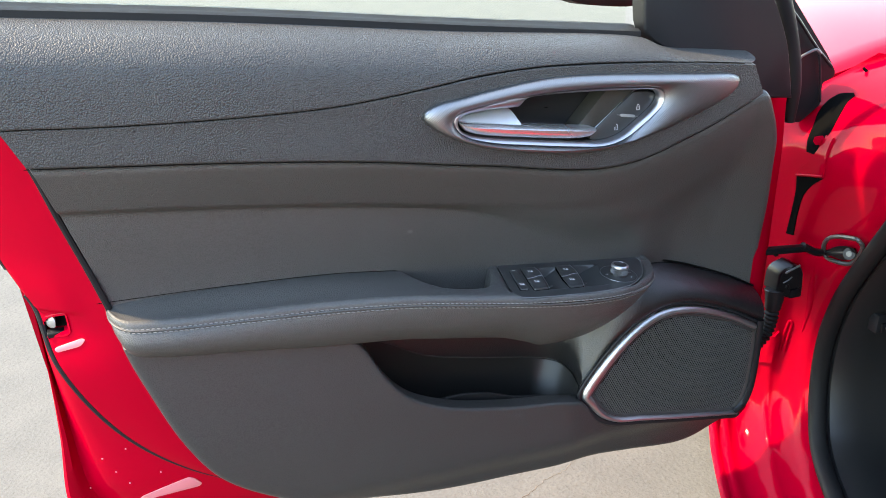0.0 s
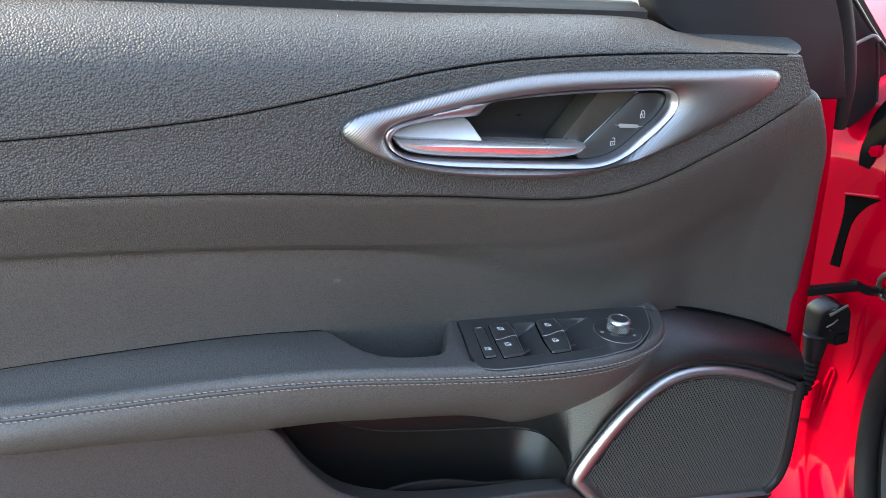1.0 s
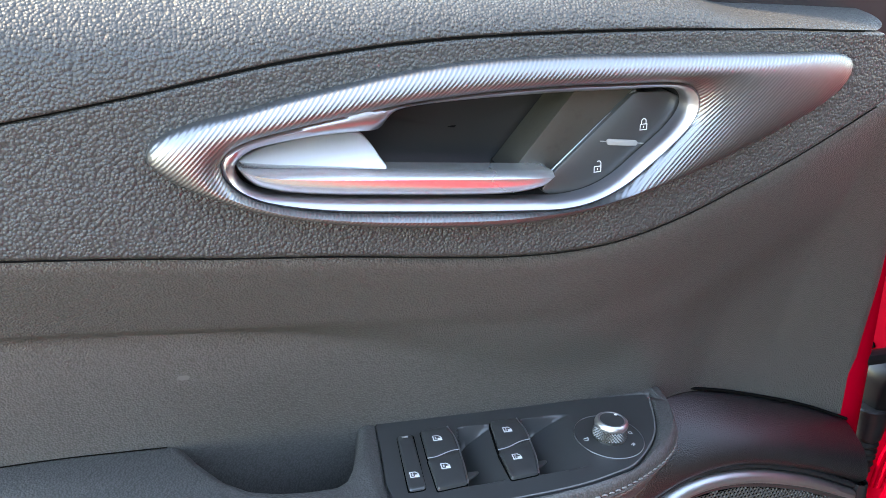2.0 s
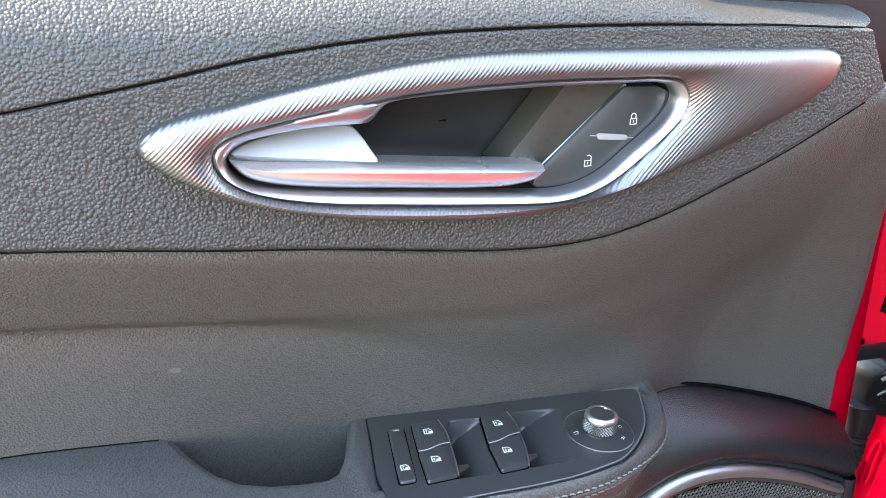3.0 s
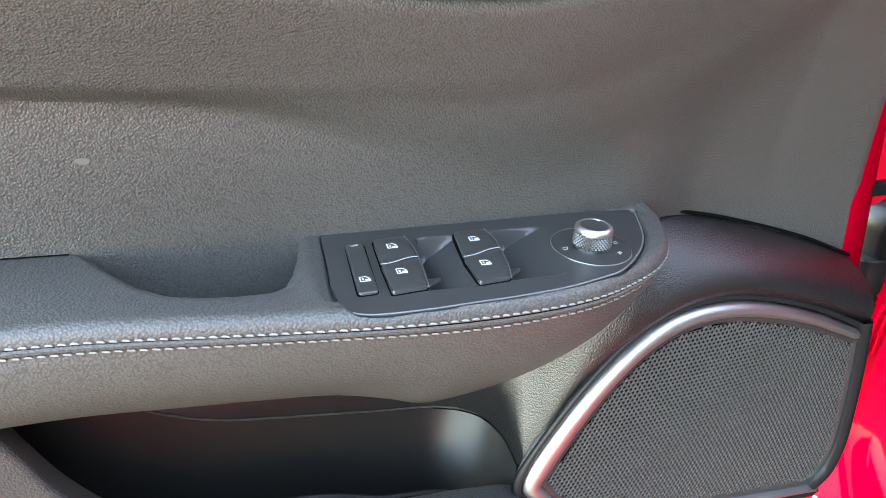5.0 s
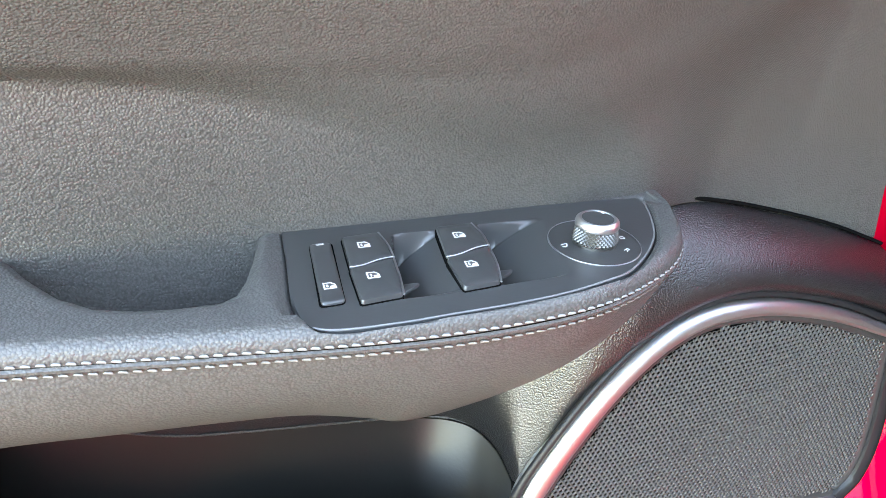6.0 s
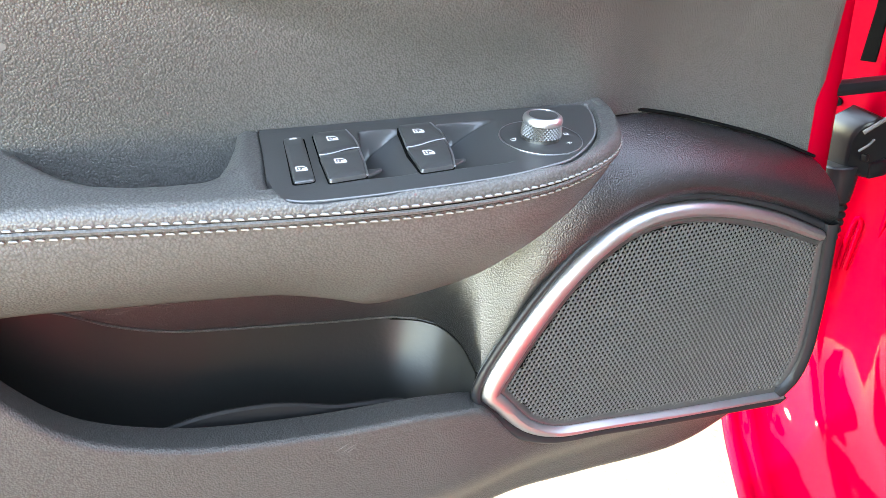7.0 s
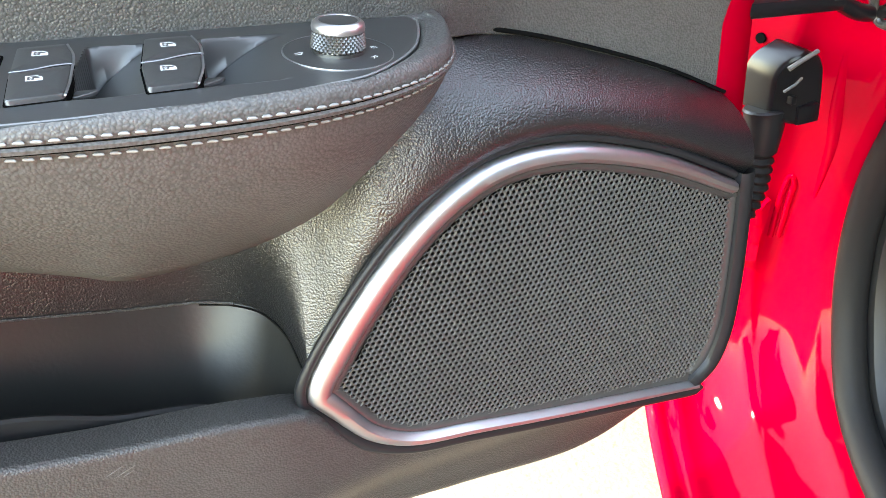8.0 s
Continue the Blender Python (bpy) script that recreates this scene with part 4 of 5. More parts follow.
laid("hinge", [(1.122, 1.335, 0.352), (1.122, 1.335, 0.369), (1.127, 1.325, 0.400), (1.135, 1.311, 0.426)], [(1.131, 1.313, 0.359), (1.134, 1.314, 0.382), (1.137, 1.312, 0.407), (1.137, 1.309, 0.424)], red_paint, 0.006, "red painted lower door hinge")
LOOP = [(1.1431, 1.3089, 0.3832), (1.1452, 1.3038, 0.4276), (1.1471, 1.2973, 0.4503), (1.1492, 1.2945, 0.4469), (1.1498, 1.2988, 0.4202), (1.1478, 1.3034, 0.3845)]
cpart("pressed_rib", tube(curve(LOOP, 60), 0.003, 8), red_paint, label="pressed rib in the red frame")
FOLD = [(1.1579, 1.279, 0.4265), (1.1555, 1.2675, 0.4691), (1.1517, 1.2604, 0.4955), (1.1437, 1.2545, 0.5333), (1.1353, 1.2467, 0.5698), (1.1273, 1.2382, 0.5977)]
cpart("pressed_rib", tube([(x + 0.002, y, z) for x, y, z in curve(FOLD, 60)], [0.001 + 0.006 * math.sin(math.pi * k / 59) for k in range(60)], 10), red_paint, label="pressed rib in the red frame")
cpart("drain_hole", tube([(1.108, 1.3123, 0.5828), (1.1035, 1.311, 0.5828)], 0.0045, 14), dark_void, label="small round hole in the frame")

check = cpart("door_check", block((0.95, 1.192, 0.647), (1.075, 1.206, 0.660), 0.005), gloss_black, label="black steel door check strap")
for v in check.data.vertices:
    wx = v.co.x - CAR_INV.translation.x
    v.co.z -= 0.125 * max(wx - 1.0, 0)
cpart("check_link", tube(curve([(1.060, 1.198, 0.650), (1.090, 1.199, 0.634), (1.111, 1.2013, 0.6293), (1.1058, 1.1687, 0.6423), (1.1006, 1.1361, 0.6553)], 24), [0.0065] * 10 + [0.0050] * 14, 10), gloss_black, check, "thin black link")
loop = curve([(1.106, 1.2008, 0.6392), (1.101, 1.1909, 0.6577), (1.097, 1.1707, 0.6715), (1.0883, 1.132, 0.6858), (1.0855, 1.1085, 0.6911), (1.0917, 1.1045, 0.682), (1.1061, 1.1279, 0.6468), (1.1091, 1.1428, 0.6334), (1.108, 1.1735, 0.6257), (1.1108, 1.1977, 0.6238)], 70, True)
cpart("check_bracket", tube(loop, 0.0036, 8, closed=True), dark_metal, check, "bent grey steel bracket")
cpart("check_plate", loft([[tuple(Vector((1.1006, 1.1361, 0.6553)) + (Vector(p) - Vector((1.1006, 1.1361, 0.6553))) * k) for p in curve([(1.111, 1.2013, 0.6293), (1.1056, 1.1789, 0.6481), (1.0958, 1.1426, 0.6663), (1.096, 1.1246, 0.6687), (1.1038, 1.1271, 0.6546), (1.1065, 1.1485, 0.6382), (1.1087, 1.1757, 0.6315)], 30, True)] for k in (1.0, 0.9, 0.5, 0.05)], closed=True), gloss_black, check, "black bracket plate")
cpart("check_bolt", tube([(1.1038, 1.1383, 0.6543), (1.0958, 1.1328, 0.6568)], 0.0095, 16), smooth_plastic, check, "round steel bolt")
cpart("check_bolt_hole", tube([(1.0974, 1.1339, 0.6563), (1.0946, 1.132, 0.6572)], 0.0045, 12), dark_metal, check, "bolt centre")
boot = thing("wiring_boot", "black rubber wiring boot and plug beside the hinge", "cable", (1.06, 1.25, 0.52))
BOOT_INV = Matrix.Translation((-1.06, -1.25, -0.52))


def bpart(name, bm, mat, label="", sharp=40):
    ob = part(name, bm, mat, boot, label, sharp)
    ob.data.transform(BOOT_INV)
    return ob


PLUG = [(1.064, 0.541), (1.065, 0.573), (1.068, 0.583), (1.073, 0.590), (1.084, 0.597), (1.102, 0.588), (1.109, 0.576), (1.112, 0.550), (1.113, 0.529), (1.079, 0.535)]
bpart("plug", plate(rounded(PLUG, 0.004), lambda a, b, d: (a, 1.236 + d + 0.9 * max(1.078 - a, 0) + 0.15 * max(a - 1.078, 0), b), 0.034, 0.003), gloss_black, "angular black plug", sharp=25)
bpart("plug_rib", tube([(1.067, 1.2355, 0.584), (1.075, 1.2340, 0.5885), (1.097, 1.2385, 0.5925)], 0.0020, 8), brushed_black, "pale ridge across the plug")
bpart("plug_rib", tube([(1.066, 1.2365, 0.5655), (1.075, 1.2350, 0.5700), (1.083, 1.2370, 0.5735)], 0.0012, 8), brushed_black, "pale ridge across the plug")
bpart("plug_tab", block((1.082, 1.234, 0.534), (1.104, 1.246, 0.550), 0.002), gloss_black, "raised clip of the plug")
bpart("plug_tab", block((1.074, 1.2345, 0.553), (1.079, 1.242, 0.560), 0.001), gloss_black, "raised clip of the plug")
bpart("boot_neck", tube(curve([(1.069, 1.258, 0.545), (1.069, 1.257, 0.536), (1.0685, 1.256, 0.525), (1.0675, 1.256, 0.509)], 20), [0.0165, 0.0180] + [0.0172 - 0.0002 * k for k in range(18)], 16), smooth_plastic, "smooth black neck of the boot")
path = curve([(1.0675, 1.256, 0.512), (1.067, 1.256, 0.492), (1.0655, 1.257, 0.474), (1.060, 1.259, 0.456), (1.046, 1.262, 0.438), (1.02, 1.262, 0.420), (0.985, 1.262, 0.41)], 150)
bpart("bellows", tube(path, [0.0128 - 0.0028 * (0.5 + 0.5 * math.cos(k * 0.8)) for k in range(150)], 14), rubber, "ribbed rubber bellows")
release = cpart("release_switch", block((1.200, 1.150, 0.486), (1.234, 1.172, 0.521), 0.003), smooth_plastic, label="small black button on the kick panel")
cpart("release_button", block((1.208, 1.146, 0.489), (1.229, 1.152, 0.505), 0.002), gloss_black, release)
cpart("release_sign", block((1.215, 1.1445, 0.495), (1.222, 1.1465, 0.499), 0), grey_print, release, "small pale sign")


# the rest of the car, plain: nose, far side, tail, roof and cabin
def sheet(name, sections, r0, r1, mat, label, steps=10, parent=None):
    """A panel along the car through the given (i, z) places."""
    return cpart(name, loft([[car_at(r, i, z) for r in np.linspace(r0, r1, steps)] for i, z in sections]), mat, parent, label)


nose = [list(wing[-1])]
for s_far, grow in ((1.42, 0.97), (1.48, 0.90), (1.50, 0.70), (1.50, 0.02)):
    nose.append([car_at(-0.055 - s_far, 0.95 + (i + 0.09 - 0.95) * grow, 0.50 + (z - 0.11 - 0.50) * grow) for i, z in sec])
cpart("front_bumper", loft(nose), outer_paint, label="red nose of the car")
sheet("rear_side", [(0.05, 0.16), (0.0, 0.22), (-0.01, 0.5), (0.0, 0.85), (0.03, 0.95)], 1.25, 3.42, outer_paint, "red rear side of the car")
for name, i_low, i_top, r_front in (("rear_window", 0.03, 0.25, 1.32), ("far_window", 1.77, 1.56, 0.30)):
    rows = [[car_at(r_front + (0.62 * w if name == "far_window" else 0.0) + (2.75 - 0.33 * w - r_front - (0.62 * w if name == "far_window" else 0.0)) * q, i_low + (i_top - i_low) * w, 0.95 + 0.40 * w) for q in np.linspace(0, 1, 10)] for w in (0.0, 0.5, 1.0)]
    cpart(name, loft(rows), gloss_black, label="dark side window")
    rows = [[car_at(2.73 - 0.33 * w + 0.42 * q * (1 - w), i_low + (i_top - i_low) * w + (0.10 if i_low < 0.9 else -0.10) * q * (1 - w), 0.945 + 0.415 * w + 0.07 * q * (1 - w)) for q in np.linspace(0, 1, 6)] for w in (0.0, 0.35, 0.7, 1.0)]
    cpart("rear_pillar", loft(rows), outer_paint, label="red pillar beside the rear screen")
cpart("windscreen_pillar", tube(curve([car_at(0.0, 1.74, 0.95), car_at(0.35, 1.69, 1.15), car_at(0.70, 1.62, 1.30), car_at(0.97, 1.55, 1.38)], 20), 0.04, 10), red_paint, label="red windscreen pillar")
sheet("door_pillar", [(0.03, 0.94), (0.12, 1.14), (0.26, 1.36), (0.30, 1.40)], 1.20, 1.33, gloss_black, "black pillar behind the door opening")
sheet("far_side", [(1.75, 0.16), (1.80, 0.22), (1.82, 0.5), (1.80, 0.85), (1.77, 0.95)], -0.05, 3.42, outer_paint, "red far side of the car")
sheet("roof", [(0.24, 1.33), (0.30, 1.39), (0.45, 1.43), (0.90, 1.46), (1.35, 1.43), (1.50, 1.39), (1.57, 1.33)], 0.95, 2.45, outer_paint, "red car roof")
sheet("headliner", [(0.30, 1.37), (0.60, 1.39), (1.20, 1.39), (1.50, 1.37)], 0.96, 2.44, hard_plastic, "dark roof lining")
rows = [[car_at(r, 0.90 + (i - 0.90) * (1 + 0.10 * (r - 2.45)), z) for i in np.linspace(0.26, 1.54, 12)] for r, z in ((2.44, 1.435), (2.7, 1.32), (2.95, 1.15), (3.08, 1.02))]
cpart("rear_screen", loft(rows), gloss_black, label="dark rear screen")
rows = [[car_at(r, 0.90 + (i - 0.90) * w, z) for i in np.linspace(0.03, 1.77, 14)] for r, z, w in ((2.75, 0.96, 1.0), (3.10, 1.015, 0.92), (3.30, 1.00, 0.96), (3.42, 0.94, 0.97), (3.47, 0.70, 0.98), (3.45, 0.45, 0.99), (3.30, 0.22, 0.97))]
cpart("tail", loft(rows), outer_paint, label="red tail of the car", sharp=50)
rows = [[car_at(r, 0.92 + (i - 0.92) * w, z) for i in np.linspace(0.20, 1.64, 12)] for r, z, w in ((0.02, 0.985, 1.0), (0.35, 1.15, 0.95), (0.70, 1.31, 0.89), (0.96, 1.42, 0.84))]
cpart("windscreen", loft(rows), pane, label="clear windscreen").visible_shadow = False
sheet("cabin_floor", [(0.20, 0.22), (0.85, 0.24), (0.87, 0.55), (1.03, 0.55), (1.05, 0.24), (1.72, 0.24)], -0.1, 3.2, hard_plastic, "dark cabin floor and tunnel")
rows = [[car_at(r, i, z) for i in np.linspace(0.24, 1.70, 12)] for r, z in ((-0.05, 0.96), (0.10, 0.975), (0.28, 0.95), (0.40, 0.88), (0.42, 0.78), (0.34, 0.62), (0.20, 0.50))]
cpart("dashboard", loft(rows), pocket_plastic, label="black dashboard", sharp=60)


def car_block(name, r0, r1, i0, i1, z0, z1, mat, label, parent=None, bevel=0.05):
    bm = block((r0, i0, z0), (r1, i1, z1), bevel, 4)
    for v in bm.verts:
        v.co = car_at(*v.co)
    bmesh.ops.recalc_face_normals(bm, faces=bm.faces)
    return cpart(name, bm, mat, parent, label)


for side in (0.34, 1.12):
    seat = car_block("front_seat", 0.75, 1.28, side, side + 0.48, 0.26, 0.46, fine_leather, "black leather front seat")
    car_block("backrest", 1.22, 1.42, side, side + 0.48, 0.36, 1.02, fine_leather, "black leather seat back", seat, 0.06)


def wheel(r, i=0.13):
    """A tyre on its rim, standing on the ground under the car's near side."""
    place = Matrix.Translation(car_at(r, i, 0.32)) @ Matrix.Rotation(math.atan2(RX, -RY), 4, "Z")

    def spun(profile):
        return loft([[tuple(place @ Vector((w, q * math.cos(a), q * math.sin(a)))) for a in np.linspace(0, 2 * math.pi, 48, endpoint=False)] for q, w in profile], closed=True)

    tyre = cpart("tyre", spun([(0.24, -0.10), (0.30, -0.11), (0.318, -0.09), (0.322, 0.0), (0.318, 0.09), (0.30, 0.11), (0.24, 0.10)]), rubber, label="black tyre")
    cpart("rim", spun([(0.24, 0.10), (0.24, -0.095), (0.20, -0.07), (0.06, -0.05), (0.01, -0.05)]), dark_metal, tyre, "grey wheel rim")


for along, across in ((-0.62, 0.13), (2.2, 0.13), (-0.62, 1.68), (2.2, 1.68)):
    wheel(along, across)

# ================= switch panel on the armrest =================


def well(x, y, x0, y0, slope, wide, y1):
    """A finger scoop: deep beside the switch and rising away from it."""
    s = (x - x0 - slope * (y - y0)) / wide
    if s < 0 or s > 1:
        return 0.0
    fall = 0.021 * (1 - s) ** 1.5
    return fall * smooth(y0 - 0.001, y0 + 0.002, y) * (1 - smooth(y1 - 0.002, y1 + 0.001, y))


def panel_z(x, y):
    return plate_z(x, y) - well(x, y, 0.5415, 1.0726, 0.26, 0.034, 1.1365) - well(x, y, 0.5935, 1.0735, 0.24, 0.041, 1.1365)


def panel_mesh():
    xs = np.r_[0.4895, 0.4899, 0.4905, 0.4915, np.linspace(0.493, 0.718, 226), 0.7195, 0.7212, 0.7223]
    rows = []
    vs = np.r_[0, 0, 0.006, np.linspace(0.02, 0.98, 100), 0.994, 1, 1]
    for k, v in enumerate(vs):
        row = []
        for j, x in enumerate(xs):
            a, b = FRONT(x), max(REAR(x), FRONT(x) + 0.0008)
            y = a + (b - a) * v
            z = panel_z(x, y)
            if k in (0, len(vs) - 1) or j in (0, len(xs) - 1):
                z = plate_z(x, y) - 0.012
            elif k in (1, len(vs) - 2) or j in (1, len(xs) - 2):
                z -= 0.0012
            row.append((x, y, z))
        rows.append(row)
    return loft(rows)


panel = dpart("switch_panel", panel_mesh(), switch_plastic, label="black window switch panel with finger scoops", sharp=50)


edge_line = [(x, FRONT(x) + 0.0004, plate_z(x, FRONT(x)) - 0.0002) for x in np.r_[np.linspace(0.4940, 0.70, 90), np.linspace(0.702, 0.7215, 16)]]
dpart("panel_edge", tube(edge_line, 0.0007, 6), brushed_black, panel, "worn grey edge of the panel")


def key(outline, lift, tall=0.012, dish=0.0):
    """A push key with a rounded top edge on the sloping panel."""
    c = np.array(outline, float)
    m = c.mean(0)
    rows = []
    for s, d in ((1.0, -tall), (1.0, lift - 0.0012), (0.975, lift - 0.0003), (0.93, lift), (0.6, lift - dish), (0.05, lift - dish)):
        rows.append([(*(m + (q - m) * s), plate_z(*(m + (q - m) * s)) + d) for q in c])
    return loft(rows, closed=True, cap=True)


def window_icon(cx, cy, size):
    """A small printed car-window sign: frame above, filled sill below."""
    bm = bmesh.new()

    def quad(pts):
        bm.faces.new([bm.verts.new((cx + a * size + 0.12 * b * size, cy + b * size, plate_z(cx + a * size, cy + b * size) + lift_here)) for a, b in pts])

    quad([(-0.5, -0.45), (0.5, -0.45), (0.5, -0.30), (-0.5, -0.30)])
    quad([(-0.5, -0.30), (-0.38, -0.30), (-0.38, 0.48), (-0.5, 0.48)])
    quad([(-0.38, 0.36), (0.10, 0.36), (0.16, 0.48), (-0.38, 0.48)])
    quad([(0.10, 0.36), (0.36, 0.10), (0.46, 0.16), (0.16, 0.48)])
    quad([(0.36, -0.30), (0.5, -0.30), (0.48, 0.12), (0.36, 0.10)])
    quad([(0.02, -0.30), (0.36, -0.30), (0.36, -0.02), (0.02, -0.02)])
    quad([(-0.30, 0.06), (-0.06, 0.06), (-0.18, 0.26)])
    quad([(-0.30, -0.02), (-0.18, -0.22), (-0.06, -0.02)])
    return bm


SWITCHES = [
    ([(0.5300, 1.1365), (0.5505, 1.1380), (0.5512, 1.1235), (0.5497, 1.1095), (0.5250, 1.1045)], (0.5385, 1.1240)),
    ([(0.5245, 1.1030), (0.5492, 1.1080), (0.5458, 1.0880), (0.5424, 1.0728), (0.5207, 1.0708)], (0.5335, 1.0920)),
    ([(0.5835, 1.1365), (0.6045, 1.1370), (0.6052, 1.1225), (0.6035, 1.1100), (0.5767, 1.1030)], (0.5918, 1.1230)),
    ([(0.5762, 1.1015), (0.6030, 1.1085), (0.5995, 1.0905), (0.5937, 1.0722), (0.5733, 1.0705)], (0.5858, 1.0910)),
]
for corners, icon in SWITCHES:
    lift_here = 0.0033
    dpart("window_switch", key(rounded(corners, 0.0022), 0.0028, dish=-0.0003), switch_plastic, panel)
    dpart("window_icon", window_icon(*icon, 0.0066), white_print, panel, "white car-window sign")
    edge_pts = [(p[0] + 0.0004, p[1], plate_z(*p) + 0.0019) for p in curve([corners[1], corners[2], corners[3]], 12)]
    dpart("switch_edge", tube(edge_pts, 0.0006, 6), brushed, panel, "bright edge of the switch")
    # dark slot round the switch
    c = np.array(corners)
    slot = c.mean(0) + (rounded(corners, 0.002) - c.mean(0)) * 1.06
    dpart("switch_slot", plate(slot, lambda a, b, d: (a, b, plate_z(a, b) + 0.0003 - d), 0.004), dark_void, panel)
for a, b in (((0.5247, 1.1038), (0.5496, 1.1088)), ((0.5764, 1.1023), (0.6033, 1.1093))):
    mid = [(a[0] * (1 - w) + b[0] * w, a[1] * (1 - w) + b[1] * w - 0.0022 * math.sin(2 * math.pi * w) * 0.4) for w in np.linspace(0, 1, 16)]
    dpart("switch_split", tube([(x, y, plate_z(x, y) + 0.0026) for x, y in mid], 0.00032, 6), brushed, panel, "thin bright line between the switches")
lock_key = [(0.5118, 1.1345), (0.5232, 1.1345), (0.5140, 1.0745), (0.5022, 1.0740)]
c = np.array(lock_key)
dpart("lockout_key", key(rounded(lock_key, 0.003), 0.0020), switch_plastic, panel, "narrow window lock-out key")
dpart("switch_slot", plate(c.mean(0) + (rounded(lock_key, 0.003) - c.mean(0)) * np.array([1.12, 1.03]), lambda a, b, d: (a, b, plate_z(a, b) + 0.0003 - d), 0.004), dark_void, panel)
lift_here = 0.0025
dpart("window_icon", window_icon(0.5103, 1.0885, 0.0064), white_print, panel, "white car-window sign")
dpart("key_mark", block((0.5148, 1.1310, plate_z(0.517, 1.132) + 0.0012), (0.5190, 1.1325, plate_z(0.517, 1.132) + 0.0024), 0), grey_print, panel)
for x0, y0 in ((0.5450, 1.0810), (0.5970, 1.0820)):
    tab = [(x0, y0), (x0 + 0.0025, y0 + 0.0085), (x0 + 0.0120, y0 + 0.0080), (x0 + 0.0085, y0 + 0.0045)]
    dpart("switch_tab", plate(rounded(tab, 0.002), lambda a, b, d: (a, b, plate_z(a, b) - 0.0025 - d), 0.0015, 0.0005), switch_plastic, panel, "small black finger tab")

# mirror knob
KX, KY = 0.664, 1.1025
KZ = plate_z(KX, KY)
SLOPE = Matrix.Translation((KX, KY, KZ)) @ Matrix.Rotation(math.atan(0.088), 4, "Y") @ Matrix.Rotation(math.atan(0.03), 4, "X")


def turned(profile, sides=48, oval=1.0):
    """A turned body about its own axis: profile of (radius, height)."""
    rows = []
    for r, h in profile:
        row = []
        for s in range(sides):
            a = 2 * math.pi * s / sides
            row.append(SLOPE @ Vector((r * math.cos(a), r * oval * math.sin(a), h)))
        rows.append(row)
    return loft([[tuple(v) for v in r] for r in rows], closed=True, cap=True)


dpart("dial_ring", turned([(0.0251, -0.001), (0.0252, 0.0004), (0.0254, 0.0005), (0.0256, 0.0004), (0.0257, -0.001)], 64, oval=1.06), brushed, panel, "thin bright ring round the mirror dial")
dpart("dial_face", turned([(0.0249, -0.002), (0.0249, 0.0003), (0.012, 0.0004), (0.002, 0.0004)], 64, oval=1.06), switch_plastic, panel, "black dial face")
dpart("knob_foot", turned([(0.0122, 0.0002), (0.0122, 0.0020), (0.0112, 0.0026), (0.0090, 0.0026)], 48), knurled, panel, "plain metal foot of the knob")


def knurled_mesh(low, high, r_low, r_high, sides, rows_up):
    """A drum set with small diamond studs."""
    bm = bmesh.new()
    grid = []
    for k in range(rows_up + 1):
        w = k / rows_up
        r = r_low + (r_high - r_low) * w
        grid.append([bm.verts.new(SLOPE @ Vector((r * math.cos(a), r * math.sin(a), low + (high - low) * w))) for a in (2 * math.pi * (q + 0.5 * (k % 2)) / sides for q in range(sides))])
    for k in range(1, rows_up):
        e = k % 2
        for q in range(sides):
            bm.faces.new((grid[k - 1][(q + e) % sides], grid[k][(q + 1) % sides], grid[k + 1][(q + e) % sides], grid[k][q]))
    bmesh.ops.recalc_face_normals(bm, faces=bm.faces)
    bmesh.ops.poke(bm, faces=bm.faces[:], offset=0.0008)
    return bm


dpart("knob_core", turned([(0.0119, 0.0020), (0.0107, 0.0110)], 40), knurled, panel, "core of the knob")
dpart("mirror_knob", knurled_mesh(0.0020, 0.0116, 0.0124, 0.0112, 34, 8), knurled, panel, "knurled metal mirror adjuster", sharp=5)
dpart("knob_collar", turned([(0.0110, 0.0104), (0.0122, 0.0108), (0.0124, 0.0122), (0.0119, 0.0140), (0.0102, 0.0153), (0.0090, 0.0152), (0.0087, 0.0145)], 48), brushed, panel, "satin metal collar of the knob")
dpart("knob_cap", turned([(0.0089, 0.0140), (0.0089, 0.0150), (0.005, 0.0155), (0.001, 0.0155)], 40), switch_plastic, panel, "dark cap of the knob")


def dial_mark(name, dx, dy, build):
    bm = bmesh.new()
    for pts in build:
        bm.faces.new([bm.verts.new(SLOPE @ Vector((dx + a, dy + b, 0.0009))) for a, b in pts])
    return dpart(name, bm, white_print, panel, "small white sign on the dial")


bm = bmesh.new()
bm.faces.new([bm.verts.new(SLOPE @ Vector((0.005 + 0.0011 * math.cos(a), 0.004 + 0.0011 * math.sin(a), 0.0158))) for a in np.linspace(0, 2 * math.pi, 10, endpoint=False)])
dpart("knob_dot", bm, white_print, panel, "white dot on the knob")
dial_mark("fold_sign", -0.0190, -0.001, [[(-0.002, -0.0012), (0.001, -0.0012), (0.001, -0.0005), (-0.002, -0.0005)], [(-0.002, 0.0008), (0.0022, 0.002), (0.0022, 0.0027), (-0.002, 0.0015)], [(0.0004, -0.0012), (0.0011, -0.0012), (0.0026, 0.0022), (0.0019, 0.0022)]])
dial_mark("dial_sign", 0.0175, 0.000, [[(-0.0014, -0.0014), (-0.0009, -0.0014), (-0.0009, 0.0014), (-0.0014, 0.0014)], [(0.0009, -0.0014), (0.0014, -0.0014), (0.0014, 0.0014), (0.0009, 0.0014)], [(-0.0009, 0.0009), (0.0009, 0.0009), (0.0009, 0.0014), (-0.0009, 0.0014)], [(-0.0009, -0.0014), (0.0009, -0.0014), (0.0009, -0.0009), (-0.0009, -0.0009)]])
letter = bpy.data.curves.new("letter", "FONT")
